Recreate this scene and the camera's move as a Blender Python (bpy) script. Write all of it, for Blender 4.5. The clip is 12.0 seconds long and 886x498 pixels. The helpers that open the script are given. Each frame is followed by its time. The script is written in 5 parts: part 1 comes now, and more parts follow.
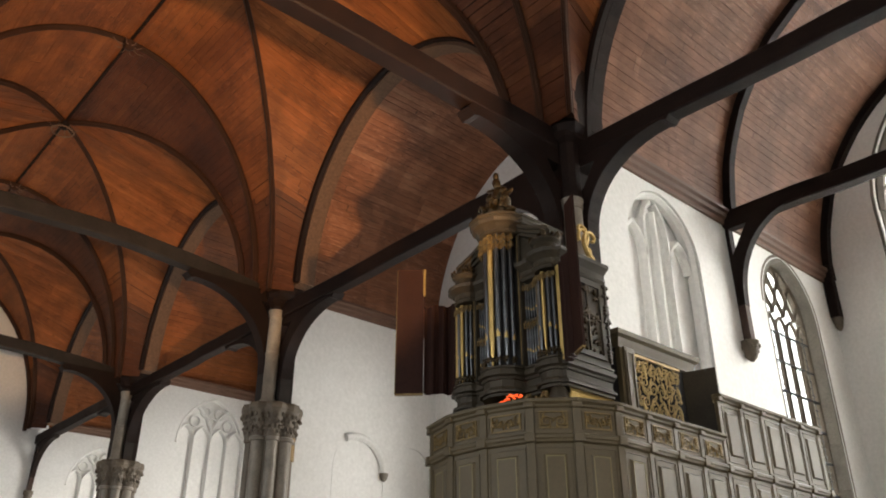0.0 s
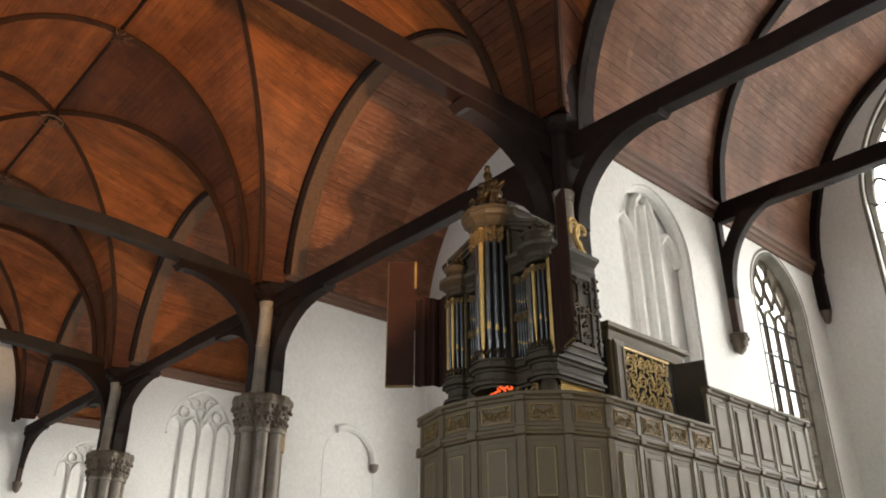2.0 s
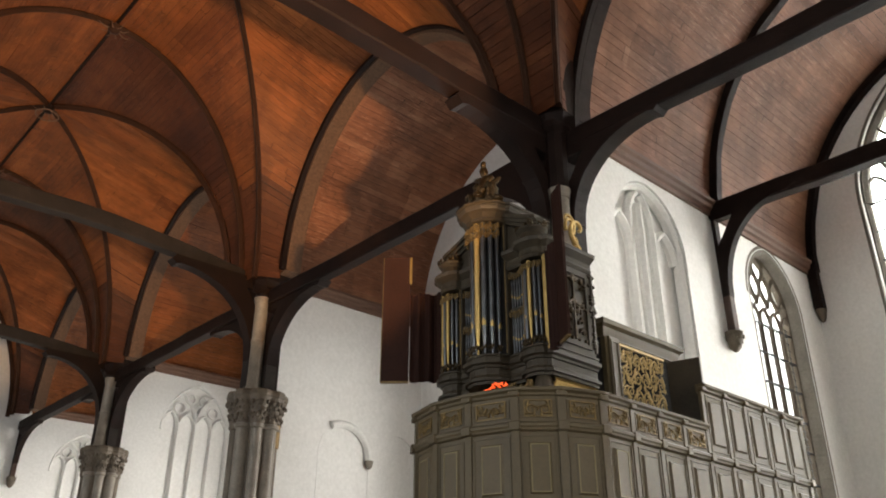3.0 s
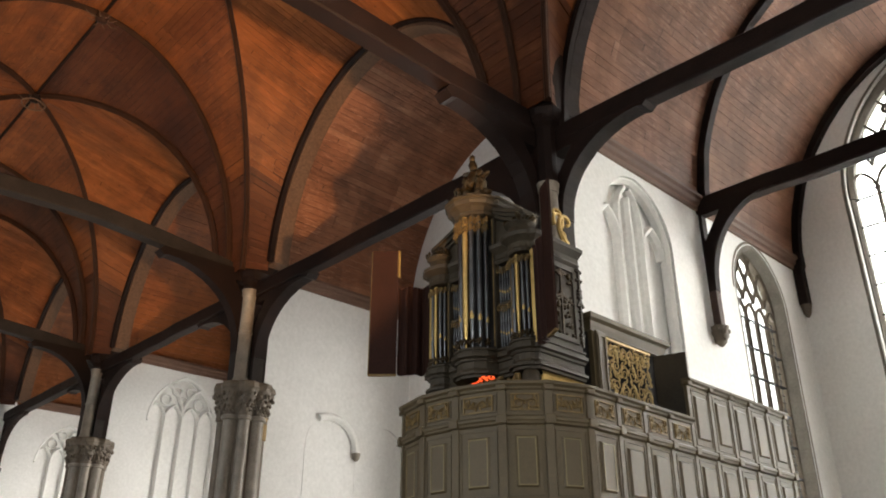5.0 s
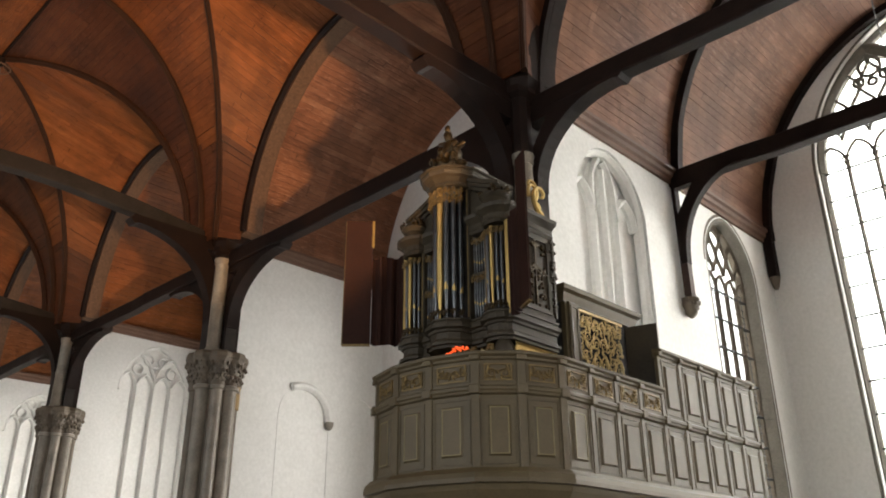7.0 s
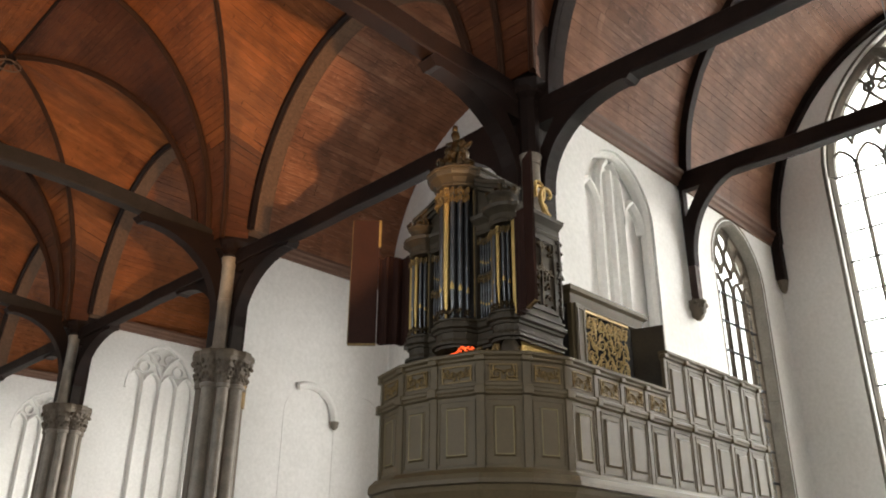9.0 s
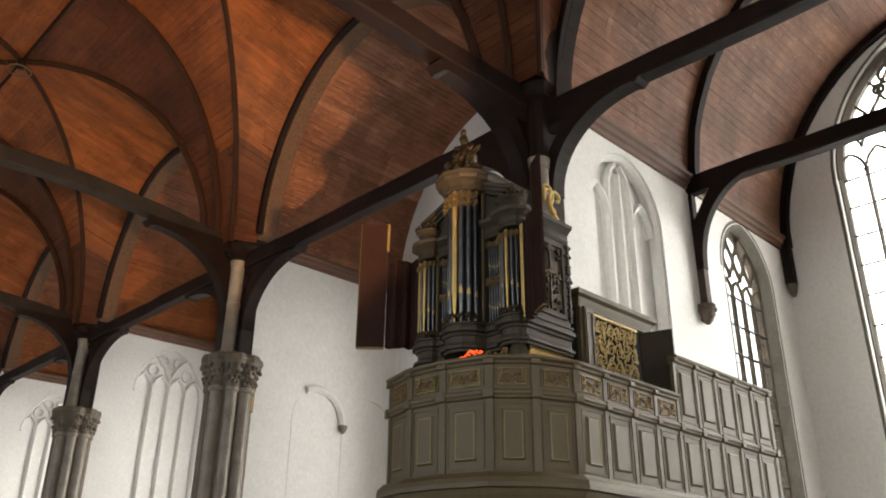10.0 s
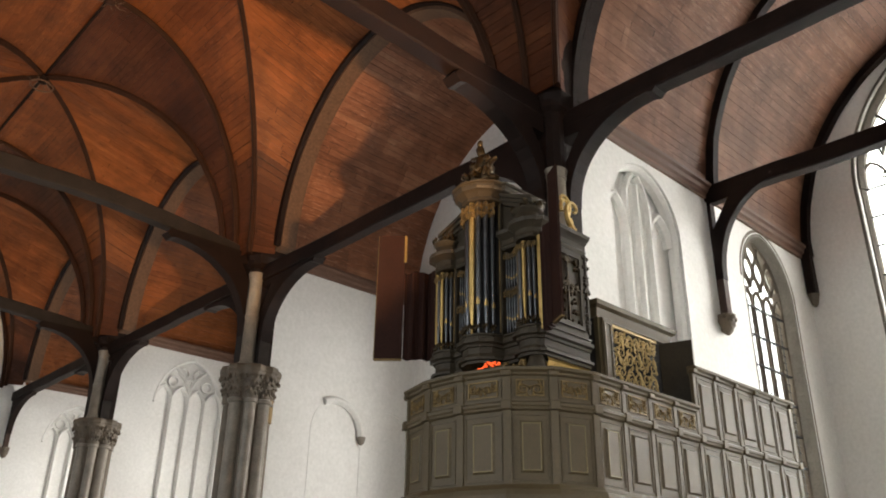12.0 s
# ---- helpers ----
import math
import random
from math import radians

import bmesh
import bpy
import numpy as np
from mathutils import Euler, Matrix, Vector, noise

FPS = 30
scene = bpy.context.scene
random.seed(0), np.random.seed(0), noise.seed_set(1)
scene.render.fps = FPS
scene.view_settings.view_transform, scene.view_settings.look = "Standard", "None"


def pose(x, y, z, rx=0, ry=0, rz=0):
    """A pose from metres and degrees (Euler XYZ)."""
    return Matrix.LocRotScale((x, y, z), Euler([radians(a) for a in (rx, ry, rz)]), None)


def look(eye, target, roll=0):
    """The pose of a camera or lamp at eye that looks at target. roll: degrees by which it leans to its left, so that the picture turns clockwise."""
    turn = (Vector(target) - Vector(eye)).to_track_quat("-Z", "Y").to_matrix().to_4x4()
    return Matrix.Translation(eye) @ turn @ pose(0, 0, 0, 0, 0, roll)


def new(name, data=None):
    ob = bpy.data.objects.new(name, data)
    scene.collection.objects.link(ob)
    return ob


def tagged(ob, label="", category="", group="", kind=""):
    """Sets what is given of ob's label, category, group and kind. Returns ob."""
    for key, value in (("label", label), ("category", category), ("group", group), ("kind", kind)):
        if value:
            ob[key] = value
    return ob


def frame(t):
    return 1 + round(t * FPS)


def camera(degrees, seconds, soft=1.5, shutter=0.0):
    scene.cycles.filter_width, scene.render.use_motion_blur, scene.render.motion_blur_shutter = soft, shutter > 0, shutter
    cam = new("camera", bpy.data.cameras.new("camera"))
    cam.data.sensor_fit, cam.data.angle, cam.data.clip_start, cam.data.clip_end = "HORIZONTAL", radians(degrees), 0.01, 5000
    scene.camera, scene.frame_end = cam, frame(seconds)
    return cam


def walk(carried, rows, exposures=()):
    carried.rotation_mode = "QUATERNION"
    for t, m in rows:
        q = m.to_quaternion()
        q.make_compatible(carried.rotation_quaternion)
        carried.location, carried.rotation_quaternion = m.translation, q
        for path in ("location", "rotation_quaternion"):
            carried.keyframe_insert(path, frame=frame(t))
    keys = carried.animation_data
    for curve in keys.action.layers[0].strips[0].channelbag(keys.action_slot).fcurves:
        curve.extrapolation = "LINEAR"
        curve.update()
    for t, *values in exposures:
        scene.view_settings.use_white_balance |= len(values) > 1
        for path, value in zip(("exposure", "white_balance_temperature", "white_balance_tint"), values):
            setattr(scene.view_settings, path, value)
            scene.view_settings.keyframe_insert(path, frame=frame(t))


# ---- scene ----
cam = camera(57.1, 12.0, 1.9)
PATH = [
    (0, (0.126, 0.023, 1.611), (1.3140, 1.3600, 2.5060), -0.00),
    (0.5, (0.137, 0.024, 1.611), (1.3310, 1.3590, 2.5000), 0.00),
    (1, (0.119, 0.024, 1.615), (1.3200, 1.3550, 2.5010), -0.00),
    (1.5, (0.127, 0.021, 1.615), (1.3320, 1.3510, 2.4980), 0.00),
    (2, (0.115, 0.017, 1.614), (1.3260, 1.3460, 2.4910), -0.10),
    (2.5, (0.11, 0.021, 1.606), (1.3250, 1.3490, 2.4800), -0.00),
    (3, (0.141, 0.027, 1.606), (1.3600, 1.3520, 2.4770), 0.10),
    (3.2, (0.141, 0.027, 1.606), (1.3638, 1.3494, 2.4755), 0.10),
    (4.8, (0.13, 0.017, 1.609), (1.3722, 1.3311, 2.4634), 0.10),
    (5, (0.13, 0.017, 1.609), (1.3750, 1.3280, 2.4640), 0.10),
    (5.5, (0.143, 0.028, 1.605), (1.3940, 1.3290, 2.4660), -0.10),
    (6, (0.153, 0.037, 1.588), (1.4610, 1.3120, 2.4020), -0.10),
    (6.5, (0.135, 0.031, 1.599), (1.4650, 1.2930, 2.3970), -0.20),
    (7, (0.131, 0.027, 1.612), (1.4420, 1.3140, 2.4010), -0.30),
    (7.2, (0.131, 0.027, 1.612), (1.4464, 1.3154, 2.3929), -0.25),
    (8.8, (0.147, 0.031, 1.601), (1.4504, 1.3283, 2.3873), 0.35),
    (9, (0.147, 0.031, 1.601), (1.4450, 1.3300, 2.3930), 0.40),
    (9.5, (0.137, 0.03, 1.599), (1.4270, 1.3350, 2.3940), 0.50),
    (10, (0.138, 0.033, 1.6), (1.4200, 1.3430, 2.4000), 0.60),
    (10.5, (0.142, 0.029, 1.608), (1.4170, 1.3440, 2.4120), 0.60),
    (11, (0.126, 0.021, 1.606), (1.3890, 1.3420, 2.4180), 0.70),
    (11.5, (0.111, 0.021, 1.606), (1.3640, 1.3480, 2.4240), 0.80),
    (12, (0.142, 0.026, 1.61), (1.3850, 1.3590, 2.4330), 0.90),
]
walk(cam, [(row[0], look(*row[1:])) for row in PATH])

# ---- light ----
world = bpy.data.worlds.new("overcast_sky")
scene.world = world
world.use_nodes = True
wn = world.node_tree
sky = wn.nodes.new("ShaderNodeTexSky")
sky.sky_type = 'NISHITA'
sky.sun_disc = False
sky.sun_elevation = radians(38)
sky.sun_rotation = radians(100)
sky.dust_density = 3.0
wn.links.new(sky.outputs[0], wn.nodes["Background"].inputs[0])
wn.nodes["Background"].inputs[1].default_value = 0.10

sun = new("sun", bpy.data.lights.new("sun", 'SUN'))
sun.data.energy = 0.5
sun.data.angle = radians(15)
sun.data.color = (1.0, 0.95, 0.88)
sun.matrix_world = look((30, -6, 24), (8, 2, 4))


def window_light(eye, target, w, h, watts, color=(1.0, 0.965, 0.915)):
    """Daylight standing in a window's opening."""
    la = bpy.data.lights.new("window_daylight", 'AREA')
    la.shape, la.size, la.size_y, la.energy, la.color = 'RECTANGLE', w, h, watts, color
    ob = new("window_daylight", la)
    ob.matrix_world = look(eye, target)
    return ob


window_light((17.6, 2.2, 7.4), (8, 2.2, 7.2), 6.4, 12.0, 1750)
window_light((16.2, 7.7, 7.4), (16.2, 0, 7.4), 6.0, 11.0, 620)
# unseen aisle and back windows, added to light the nave
for wy in (-9.0, -1.5, 6.0, 13.5, 21.0):
    window_light((-6.05, wy, 5.0), (4, wy, 4.6), 2.6, 5.2, 250, (0.93, 0.97, 1.0))
window_light((3.0, -15.05, 5.6), (4, 0, 5.2), 4.5, 7.0, 1100)
# chapel windows out of sight, added to brighten the chapel walls
for wy, watts in ((10.4, 400), (17.9, 540), (25.3, 600)):
    window_light((13.1, wy, 4.6), (8, wy, 4.4), 3.0, 5.0, watts)

# A warm floodlight on a stand throws the carving's shadow on to the vault.
flood = new("floodlight", bpy.data.lights.new("floodlight", 'SPOT'))
flood.data.energy = 9300
flood.data.color = (1.0, 0.58, 0.27)
flood.data.spot_size = radians(42.3)
flood.data.spot_blend = 0.22
flood.data.shadow_soft_size = 0.12
flood.matrix_world = look((2.66, -1.27, 1.5), (3.16, 7.03, 7.0))

# ---- materials ----


def mat_new(name):
    m = bpy.data.materials.new(name)
    m.use_nodes = True
    nt = m.node_tree
    return m, nt, nt.nodes["Principled BSDF"]


def node(nt, kind, **sets):
    n = nt.nodes.new(kind)
    for k, v in sets.items():
        n.inputs[k].default_value = v
    return n


def ramp(nt, src, stops):
    r = nt.nodes.new("ShaderNodeValToRGB")
    el = r.color_ramp.elements
    while len(el) < len(stops):
        el.new(0.5)
    for e, (p, c) in zip(el, stops):
        e.position, e.color = p, (*c, 1)
    nt.links.new(src, r.inputs[0])
    return r.outputs[0]


def mix(nt, a, b, fac, mode='MIX'):
    m = nt.nodes.new("ShaderNodeMix")
    m.data_type, m.blend_type = 'RGBA', mode
    for sock, v in ((m.inputs[0], fac), (m.inputs[6], a), (m.inputs[7], b)):
        if isinstance(v, (int, float)):
            sock.default_value = v
        elif isinstance(v, tuple):
            sock.default_value = (*v, 1)
        else:
            nt.links.new(v, sock)
    return m.outputs[2]


def bump(nt, bs, height, strength, dist=0.02):
    b = nt.nodes.new("ShaderNodeBump")
    b.inputs["Strength"].default_value, b.inputs["Distance"].default_value = strength, dist
    nt.links.new(height, b.inputs["Height"])
    nt.links.new(b.outputs[0], bs.inputs["Normal"])


def coords(nt, scale=(1, 1, 1)):
    tc = nt.nodes.new("ShaderNodeTexCoord")
    mp = nt.nodes.new("ShaderNodeMapping")
    mp.inputs["Scale"].default_value = scale
    nt.links.new(tc.outputs["Object"], mp.inputs[0])
    return mp.outputs[0]


def noise_tex(nt, vec, scale, detail=4.0, rough=0.6):
    n = node(nt, "ShaderNodeTexNoise", Scale=scale, Detail=detail, Roughness=rough)
    nt.links.new(vec, n.inputs["Vector"])
    return n.outputs[0]


def surface(name, dark, light, scale=6.0, fine=60.0, rough=0.7, metal=0.0, bumps=0.25, stretch=(1, 1, 1), spread=0.25, dist=0.01, spec=0.5):
    """A colour that wanders between two tones at two sizes, with fine relief."""
    m, nt, bs = mat_new(name)
    vec = coords(nt, stretch)
    big, small = noise_tex(nt, vec, scale), noise_tex(nt, vec, fine, 6.0)
    base = ramp(nt, big, [(0.5 - spread, dark), (0.5 + spread, light)])
    grain = ramp(nt, small, [(0.3, tuple(c * 0.8 for c in dark)), (0.7, light)])
    nt.links.new(mix(nt, base, grain, 0.4), bs.inputs["Base Color"])
    rr = nt.nodes.new("ShaderNodeMapRange")
    rr.inputs[3].default_value, rr.inputs[4].default_value = max(0.05, rough - 0.12), min(1, rough + 0.12)
    nt.links.new(small, rr.inputs[0])
    nt.links.new(rr.outputs[0], bs.inputs["Roughness"])
    bs.inputs["Metallic"].default_value = metal
    bs.inputs["Specular IOR Level"].default_value = spec
    bump(nt, bs, small, bumps, dist)
    return m


def board_material(name, tones, patch_tones, rough=0.55):
    """Sawn boards: every board its own tone, repairs in larger patches, grain along the board (UV u)."""
    m, nt, bs = mat_new(name)
    uv = nt.nodes.new("ShaderNodeUVMap")
    geo = nt.nodes.new("ShaderNodeNewGeometry")
    one = ramp(nt, geo.outputs["Random Per Island"], [(i / (len(tones) - 1), c) for i, c in enumerate(tones)])
    mp = nt.nodes.new("ShaderNodeMapping")
    mp.inputs["Scale"].default_value = (1.3, 30, 1)
    nt.links.new(uv.outputs[0], mp.inputs[0])
    grain = noise_tex(nt, mp.outputs[0], 3.0, 6.0, 0.7)
    br = nt.nodes.new("ShaderNodeTexBrick")
    br.offset = 0.37
    for k, v in (("Scale", 1.0), ("Mortar Size", 0.0), ("Brick Width", 2.3), ("Row Height", 0.78), ("Bias", -0.1)):
        br.inputs[k].default_value = v
    br.inputs["Color1"].default_value = (*patch_tones[0], 1)
    br.inputs["Color2"].default_value = (*patch_tones[1], 1)
    nt.links.new(uv.outputs[0], br.inputs[0])
    col = mix(nt, one, br.outputs[0], 0.85, 'MULTIPLY')
    col = mix(nt, col, ramp(nt, grain, [(0.25, (0.55, 0.5, 0.46)), (0.7, (1.1, 1.08, 1.04))]), 0.75, 'MULTIPLY')
    stain = noise_tex(nt, uv.outputs[0], 1.0, 6.0, 0.68)
    col = mix(nt, col, ramp(nt, stain, [(0.36, (0.52, 0.47, 0.43)), (0.60, (1.16, 1.14, 1.10))]), 0.8, 'MULTIPLY')
    mp2 = nt.nodes.new("ShaderNodeMapping")
    mp2.inputs["Scale"].default_value = (1.2, 9.0, 1)
    nt.links.new(uv.outputs[0], mp2.inputs[0])
    scuff = noise_tex(nt, mp2.outputs[0], 2.6, 8.0, 0.75)
    where = noise_tex(nt, uv.outputs[0], 0.45, 3.0, 0.5)
    k = mix(nt, (0.0, 0.0, 0.0), ramp(nt, scuff, [(0.52, (0, 0, 0)), (0.68, (1, 1, 1))]), ramp(nt, where, [(0.40, (0.1, 0.1, 0.1)), (0.62, (0.5, 0.5, 0.5))]))
    pale = tuple(min(1.0, c * 1.7 + 0.03) for c in tones[-1])
    col = mix(nt, col, pale, k)
    nt.links.new(col, bs.inputs["Base Color"])
    bs.inputs["Roughness"].default_value = rough
    bs.inputs["Specular IOR Level"].default_value = 0.25
    bump(nt, bs, grain, 0.25, 0.006)
    return m


WHITE = surface("limewashed_plaster", (0.71, 0.70, 0.66), (0.84, 0.83, 0.80), 0.7, 14.0, 0.9, bumps=0.08, dist=0.012)
VAULT = board_material("vault_boards", [(0.222, 0.069, 0.0170), (0.280, 0.093, 0.0240), (0.246, 0.080, 0.0200), (0.310, 0.109, 0.0300)], [(0.66, 0.62, 0.58), (1.06, 1.04, 1.0)])
# transept boards: paler and duller, the window's haze put into the colour
VAULT_T = board_material("haze_paled_vault_boards", [(0.195, 0.094, 0.056), (0.24, 0.121, 0.074), (0.215, 0.105, 0.064), (0.275, 0.150, 0.098)], [(0.66, 0.62, 0.60), (1.04, 1.03, 1.01)])
VAULT_DARK = board_material("darker_vault_boards", [(0.105, 0.034, 0.012), (0.13, 0.044, 0.016), (0.115, 0.038, 0.014), (0.15, 0.055, 0.020)], [(0.60, 0.56, 0.52), (1.06, 1.04, 1.0)])
VAULT_C = board_material("worn_chapel_boards", [(0.27, 0.118, 0.064), (0.34, 0.155, 0.086), (0.30, 0.135, 0.074), (0.40, 0.20, 0.118)], [(0.60, 0.56, 0.53), (1.06, 1.04, 1.01)])
PALEWOOD = surface("pale_turned_wood", (0.10, 0.055, 0.03), (0.21, 0.125, 0.07), 6.0, 50.0, 0.6, bumps=0.2)
FOOTWOOD = surface("bare_red_brown_oak", (0.035, 0.019, 0.014), (0.085, 0.050, 0.038), 4.0, 45.0, 0.6, bumps=0.4, spec=0.25)
DARKWOOD = surface("dark_stained_oak", (0.0048, 0.0025, 0.0018), (0.019, 0.0093, 0.0062), 3.0, 40.0, 0.62, bumps=0.5, spec=0.15)
RIBWOOD = surface("brown_rib_oak", (0.016, 0.0065, 0.0032), (0.058, 0.023, 0.010), 2.5, 45.0, 0.6, bumps=0.4, spec=0.2)
SOFFIT = surface("speckled_arch_boards", (0.052, 0.029, 0.018), (0.185, 0.108, 0.065), 18.0, 80.0, 0.8, bumps=0.5, spec=0.2)
GREYWOOD = surface("weathered_beam_oak", (0.009, 0.0068, 0.0056), (0.040, 0.032, 0.026), 2.0, 40.0, 0.75, bumps=0.6, spec=0.2)
STONE = surface("grey_sandstone", (0.058, 0.043, 0.028), (0.178, 0.138, 0.094), 3.0, 45.0, 0.52, bumps=0.4)
PALESTONE = surface("pale_stone", (0.12, 0.100, 0.076), (0.31, 0.27, 0.215), 3.5, 45.0, 0.40, bumps=0.2)
CORNICE = surface("stained_cornice_wood", (0.085, 0.042, 0.025), (0.17, 0.088, 0.053), 2.0, 40.0, 0.6, bumps=0.3)
FLOOR = surface("worn_floor_stone", (0.16, 0.15, 0.14), (0.34, 0.32, 0.30), 1.2, 30.0, 0.6)
PAINT = surface("olive_grey_paint", (0.074, 0.0535, 0.0260), (0.116, 0.0865, 0.0435), 2.5, 35.0, 0.5, bumps=0.15, spec=0.35)
CASE = surface("dark_grey_green_paint", (0.027, 0.0200, 0.0120), (0.060, 0.0465, 0.0275), 3.0, 40.0, 0.55, bumps=0.2, spec=0.3)
GOLD = surface("old_gilding", (0.42, 0.27, 0.075), (0.78, 0.56, 0.22), 9.0, 60.0, 0.38, 0.75, 0.3)
PALEGOLD = surface("bright_pale_gilding", (0.46, 0.31, 0.11), (0.80, 0.60, 0.29), 9.0, 60.0, 0.42, 0.30, 0.3)
DULLGOLD = surface("dull_carved_gilding", (0.055, 0.037, 0.015), (0.33, 0.22, 0.08), 14.0, 60.0, 0.5, 0.5, 0.4)
FIGURE = surface("darkened_gilt_carving", (0.014, 0.010, 0.006), (0.085, 0.055, 0.02), 12.0, 50.0, 0.42, 0.7, 0.4)
GILTLINE = surface("pale_gilt_line", (0.16, 0.125, 0.055), (0.27, 0.215, 0.10), 9.0, 60.0, 0.5, 0.2, 0.2)
OCHRE = surface("ochre_repair_stone", (0.26, 0.17, 0.07), (0.36, 0.25, 0.12), 5.0, 40.0, 0.8)
SHUTTER = surface("red_brown_shutter_paint", (0.016, 0.0065, 0.0045), (0.034, 0.0135, 0.009), 2.0, 30.0, 0.7, bumps=0.2, spec=0.12)
TIN = surface("pipe_tin", (0.085, 0.09, 0.098), (0.24, 0.25, 0.265), 6.0, 50.0, 0.32, 1.0, 0.05)
LEAD = surface("lead_cames", (0.03, 0.03, 0.03), (0.07, 0.07, 0.07), 8.0, 60.0, 0.6)
SHADE_BLACK = surface("interior_shade_black", (0.010, 0.009, 0.008), (0.02, 0.018, 0.016), 4.0, 40.0, 0.9)
JAMB = surface("weathered_jamb_stone", (0.105, 0.092, 0.074), (0.23, 0.208, 0.172), 2.0, 30.0, 0.85, bumps=0.5)


def glass_material():
    m, nt, bs = mat_new("old_window_glass")
    bs.inputs["Base Color"].default_value = (0.92, 0.96, 0.95, 1)
    bs.inputs["Transmission Weight"].default_value = 1.0
    bs.inputs["Roughness"].default_value = 0.12
    bs.inputs["IOR"].default_value = 1.05
    vec = coords(nt)
    bump(nt, bs, noise_tex(nt, vec, 5.0), 0.1, 0.01)
    return m


GLASS = glass_material()

# ---- building helpers ----


def mesh_from(name, bm, material, smooth=False):
    me = bpy.data.meshes.new(name)
    bmesh.ops.recalc_face_normals(bm, faces=bm.faces)
    bm.to_mesh(me)
    bm.free()
    for m in (material if isinstance(material, (list, tuple)) else [material]):
        me.materials.append(m)
    if smooth:
        for p in me.polygons:
            p.use_smooth = True
        me.set_sharp_from_angle(angle=radians(38))
    return me


def part(name, bm, material, parent, label="", smooth=False):
    ob = new(name, mesh_from(name, bm, material, smooth))
    ob.parent = parent
    if label:
        ob["label"] = label
    return ob


def thing(name, label, category, bm=None, material=None, kind="", group="", at=None, smooth=False):
    ob = new(name, mesh_from(name, bm, material, smooth) if bm else None)
    if at:
        ob.location = at
    return tagged(ob, label, category, group, kind)


def box(bm, lo, hi, m=None, bev=0.0):
    vs = [bm.verts.new((x, y, z)) for x in (lo[0], hi[0]) for y in (lo[1], hi[1]) for z in (lo[2], hi[2])]
    fs = [bm.faces.new([vs[i] for i in q]) for q in ((0, 1, 3, 2), (4, 6, 7, 5), (0, 4, 5, 1), (2, 3, 7, 6), (0, 2, 6, 4), (1, 5, 7, 3))]
    if bev:
        es = list({e for f in fs for e in f.edges})
        got = bmesh.ops.bevel(bm, geom=es, offset=bev, segments=1, affect='EDGES')
        vs = list({v for f in got["faces"] for v in f.verts} | {v for v in vs if v.is_valid})
    if m is not None:
        bmesh.ops.transform(bm, matrix=m, verts=vs)
    return vs


def sweep(bm, pts, w, h, up=(0, 0, 1), closed=False, section=None, taper=None, wob=0.0):
    """A bar along pts. section: outline in (side, up) units of w and h."""
    pts = [Vector(p) for p in pts]
    section = section or ((-0.5, -0.5), (0.5, -0.5), (0.5, 0.5), (-0.5, 0.5))
    n, rings = len(pts), []
    for i, p in enumerate(pts):
        a = pts[i - 1] if (i or closed) else p
        b = pts[(i + 1) % n] if (i < n - 1 or closed) else p
        d = (b - a).normalized()
        side = d.cross(Vector(up))
        side = side.normalized() if side.length > 1e-6 else Vector((1, 0, 0))
        top = side.cross(d).normalized()
        k = taper[i] if taper else 1.0
        jig = Vector((random.uniform(-wob, wob), random.uniform(-wob, wob), random.uniform(-wob, wob)))
        rings.append([bm.verts.new(p + jig + side * (s * w * k) + top * (u * h * k)) for s, u in section])
    m = len(section)
    for i in range(n if closed else n - 1):
        a, b = rings[i], rings[(i + 1) % n]
        for j in range(m):
            bm.faces.new((a[j], a[(j + 1) % m], b[(j + 1) % m], b[j]))
    if not closed:
        bm.faces.new(rings[0])
        bm.faces.new(rings[-1][::-1])
    return rings


ROUND = tuple((0.5 * math.cos(k * math.pi / 4), 0.5 * math.sin(k * math.pi / 4)) for k in range(8))
ROUND6 = tuple((0.5 * math.cos(k * math.pi / 3), 0.5 * math.sin(k * math.pi / 3)) for k in range(6))
MOULD = ((-0.5, 0.5), (-0.5, 0.0), (-0.30, -0.12), (-0.28, -0.34), (-0.12, -0.5), (0.12, -0.5), (0.28, -0.34), (0.30, -0.12), (0.5, 0.0), (0.5, 0.5))


def lathe(bm, prof, seg=12, at=(0, 0, 0)):
    """prof: (radius, z) from below upwards."""
    rings = []
    for r, z in prof:
        rings.append([bm.verts.new((at[0] + r * math.cos(2 * math.pi * k / seg), at[1] + r * math.sin(2 * math.pi * k / seg), at[2] + z)) for k in range(seg)])
    for a, b in zip(rings, rings[1:]):
        for k in range(seg):
            bm.faces.new((a[k], a[(k + 1) % seg], b[(k + 1) % seg], b[k]))
    bm.faces.new(rings[0][::-1])
    bm.faces.new(rings[-1])


def slab(bm, outline, holes, place, depth):
    """A plate with holes: outline and holes in (u, v), put in space by place(u, v, d) for d in 0..depth."""
    loops = []
    for d in (0.0, depth):
        edges = []
        side = []
        for loop in [outline] + holes:
            vs = [bm.verts.new(place(u, v, d)) for u, v in loop]
            edges += [bm.edges.new((vs[i], vs[(i + 1) % len(vs)])) for i in range(len(vs))]
            side.append(vs)
        bmesh.ops.triangle_fill(bm, edges=edges, use_beauty=True)
        loops.append(side)
    for a, b in zip(*loops):
        for i in range(len(a)):
            j = (i + 1) % len(a)
            bm.faces.new((a[i], a[j], b[j], b[i]))


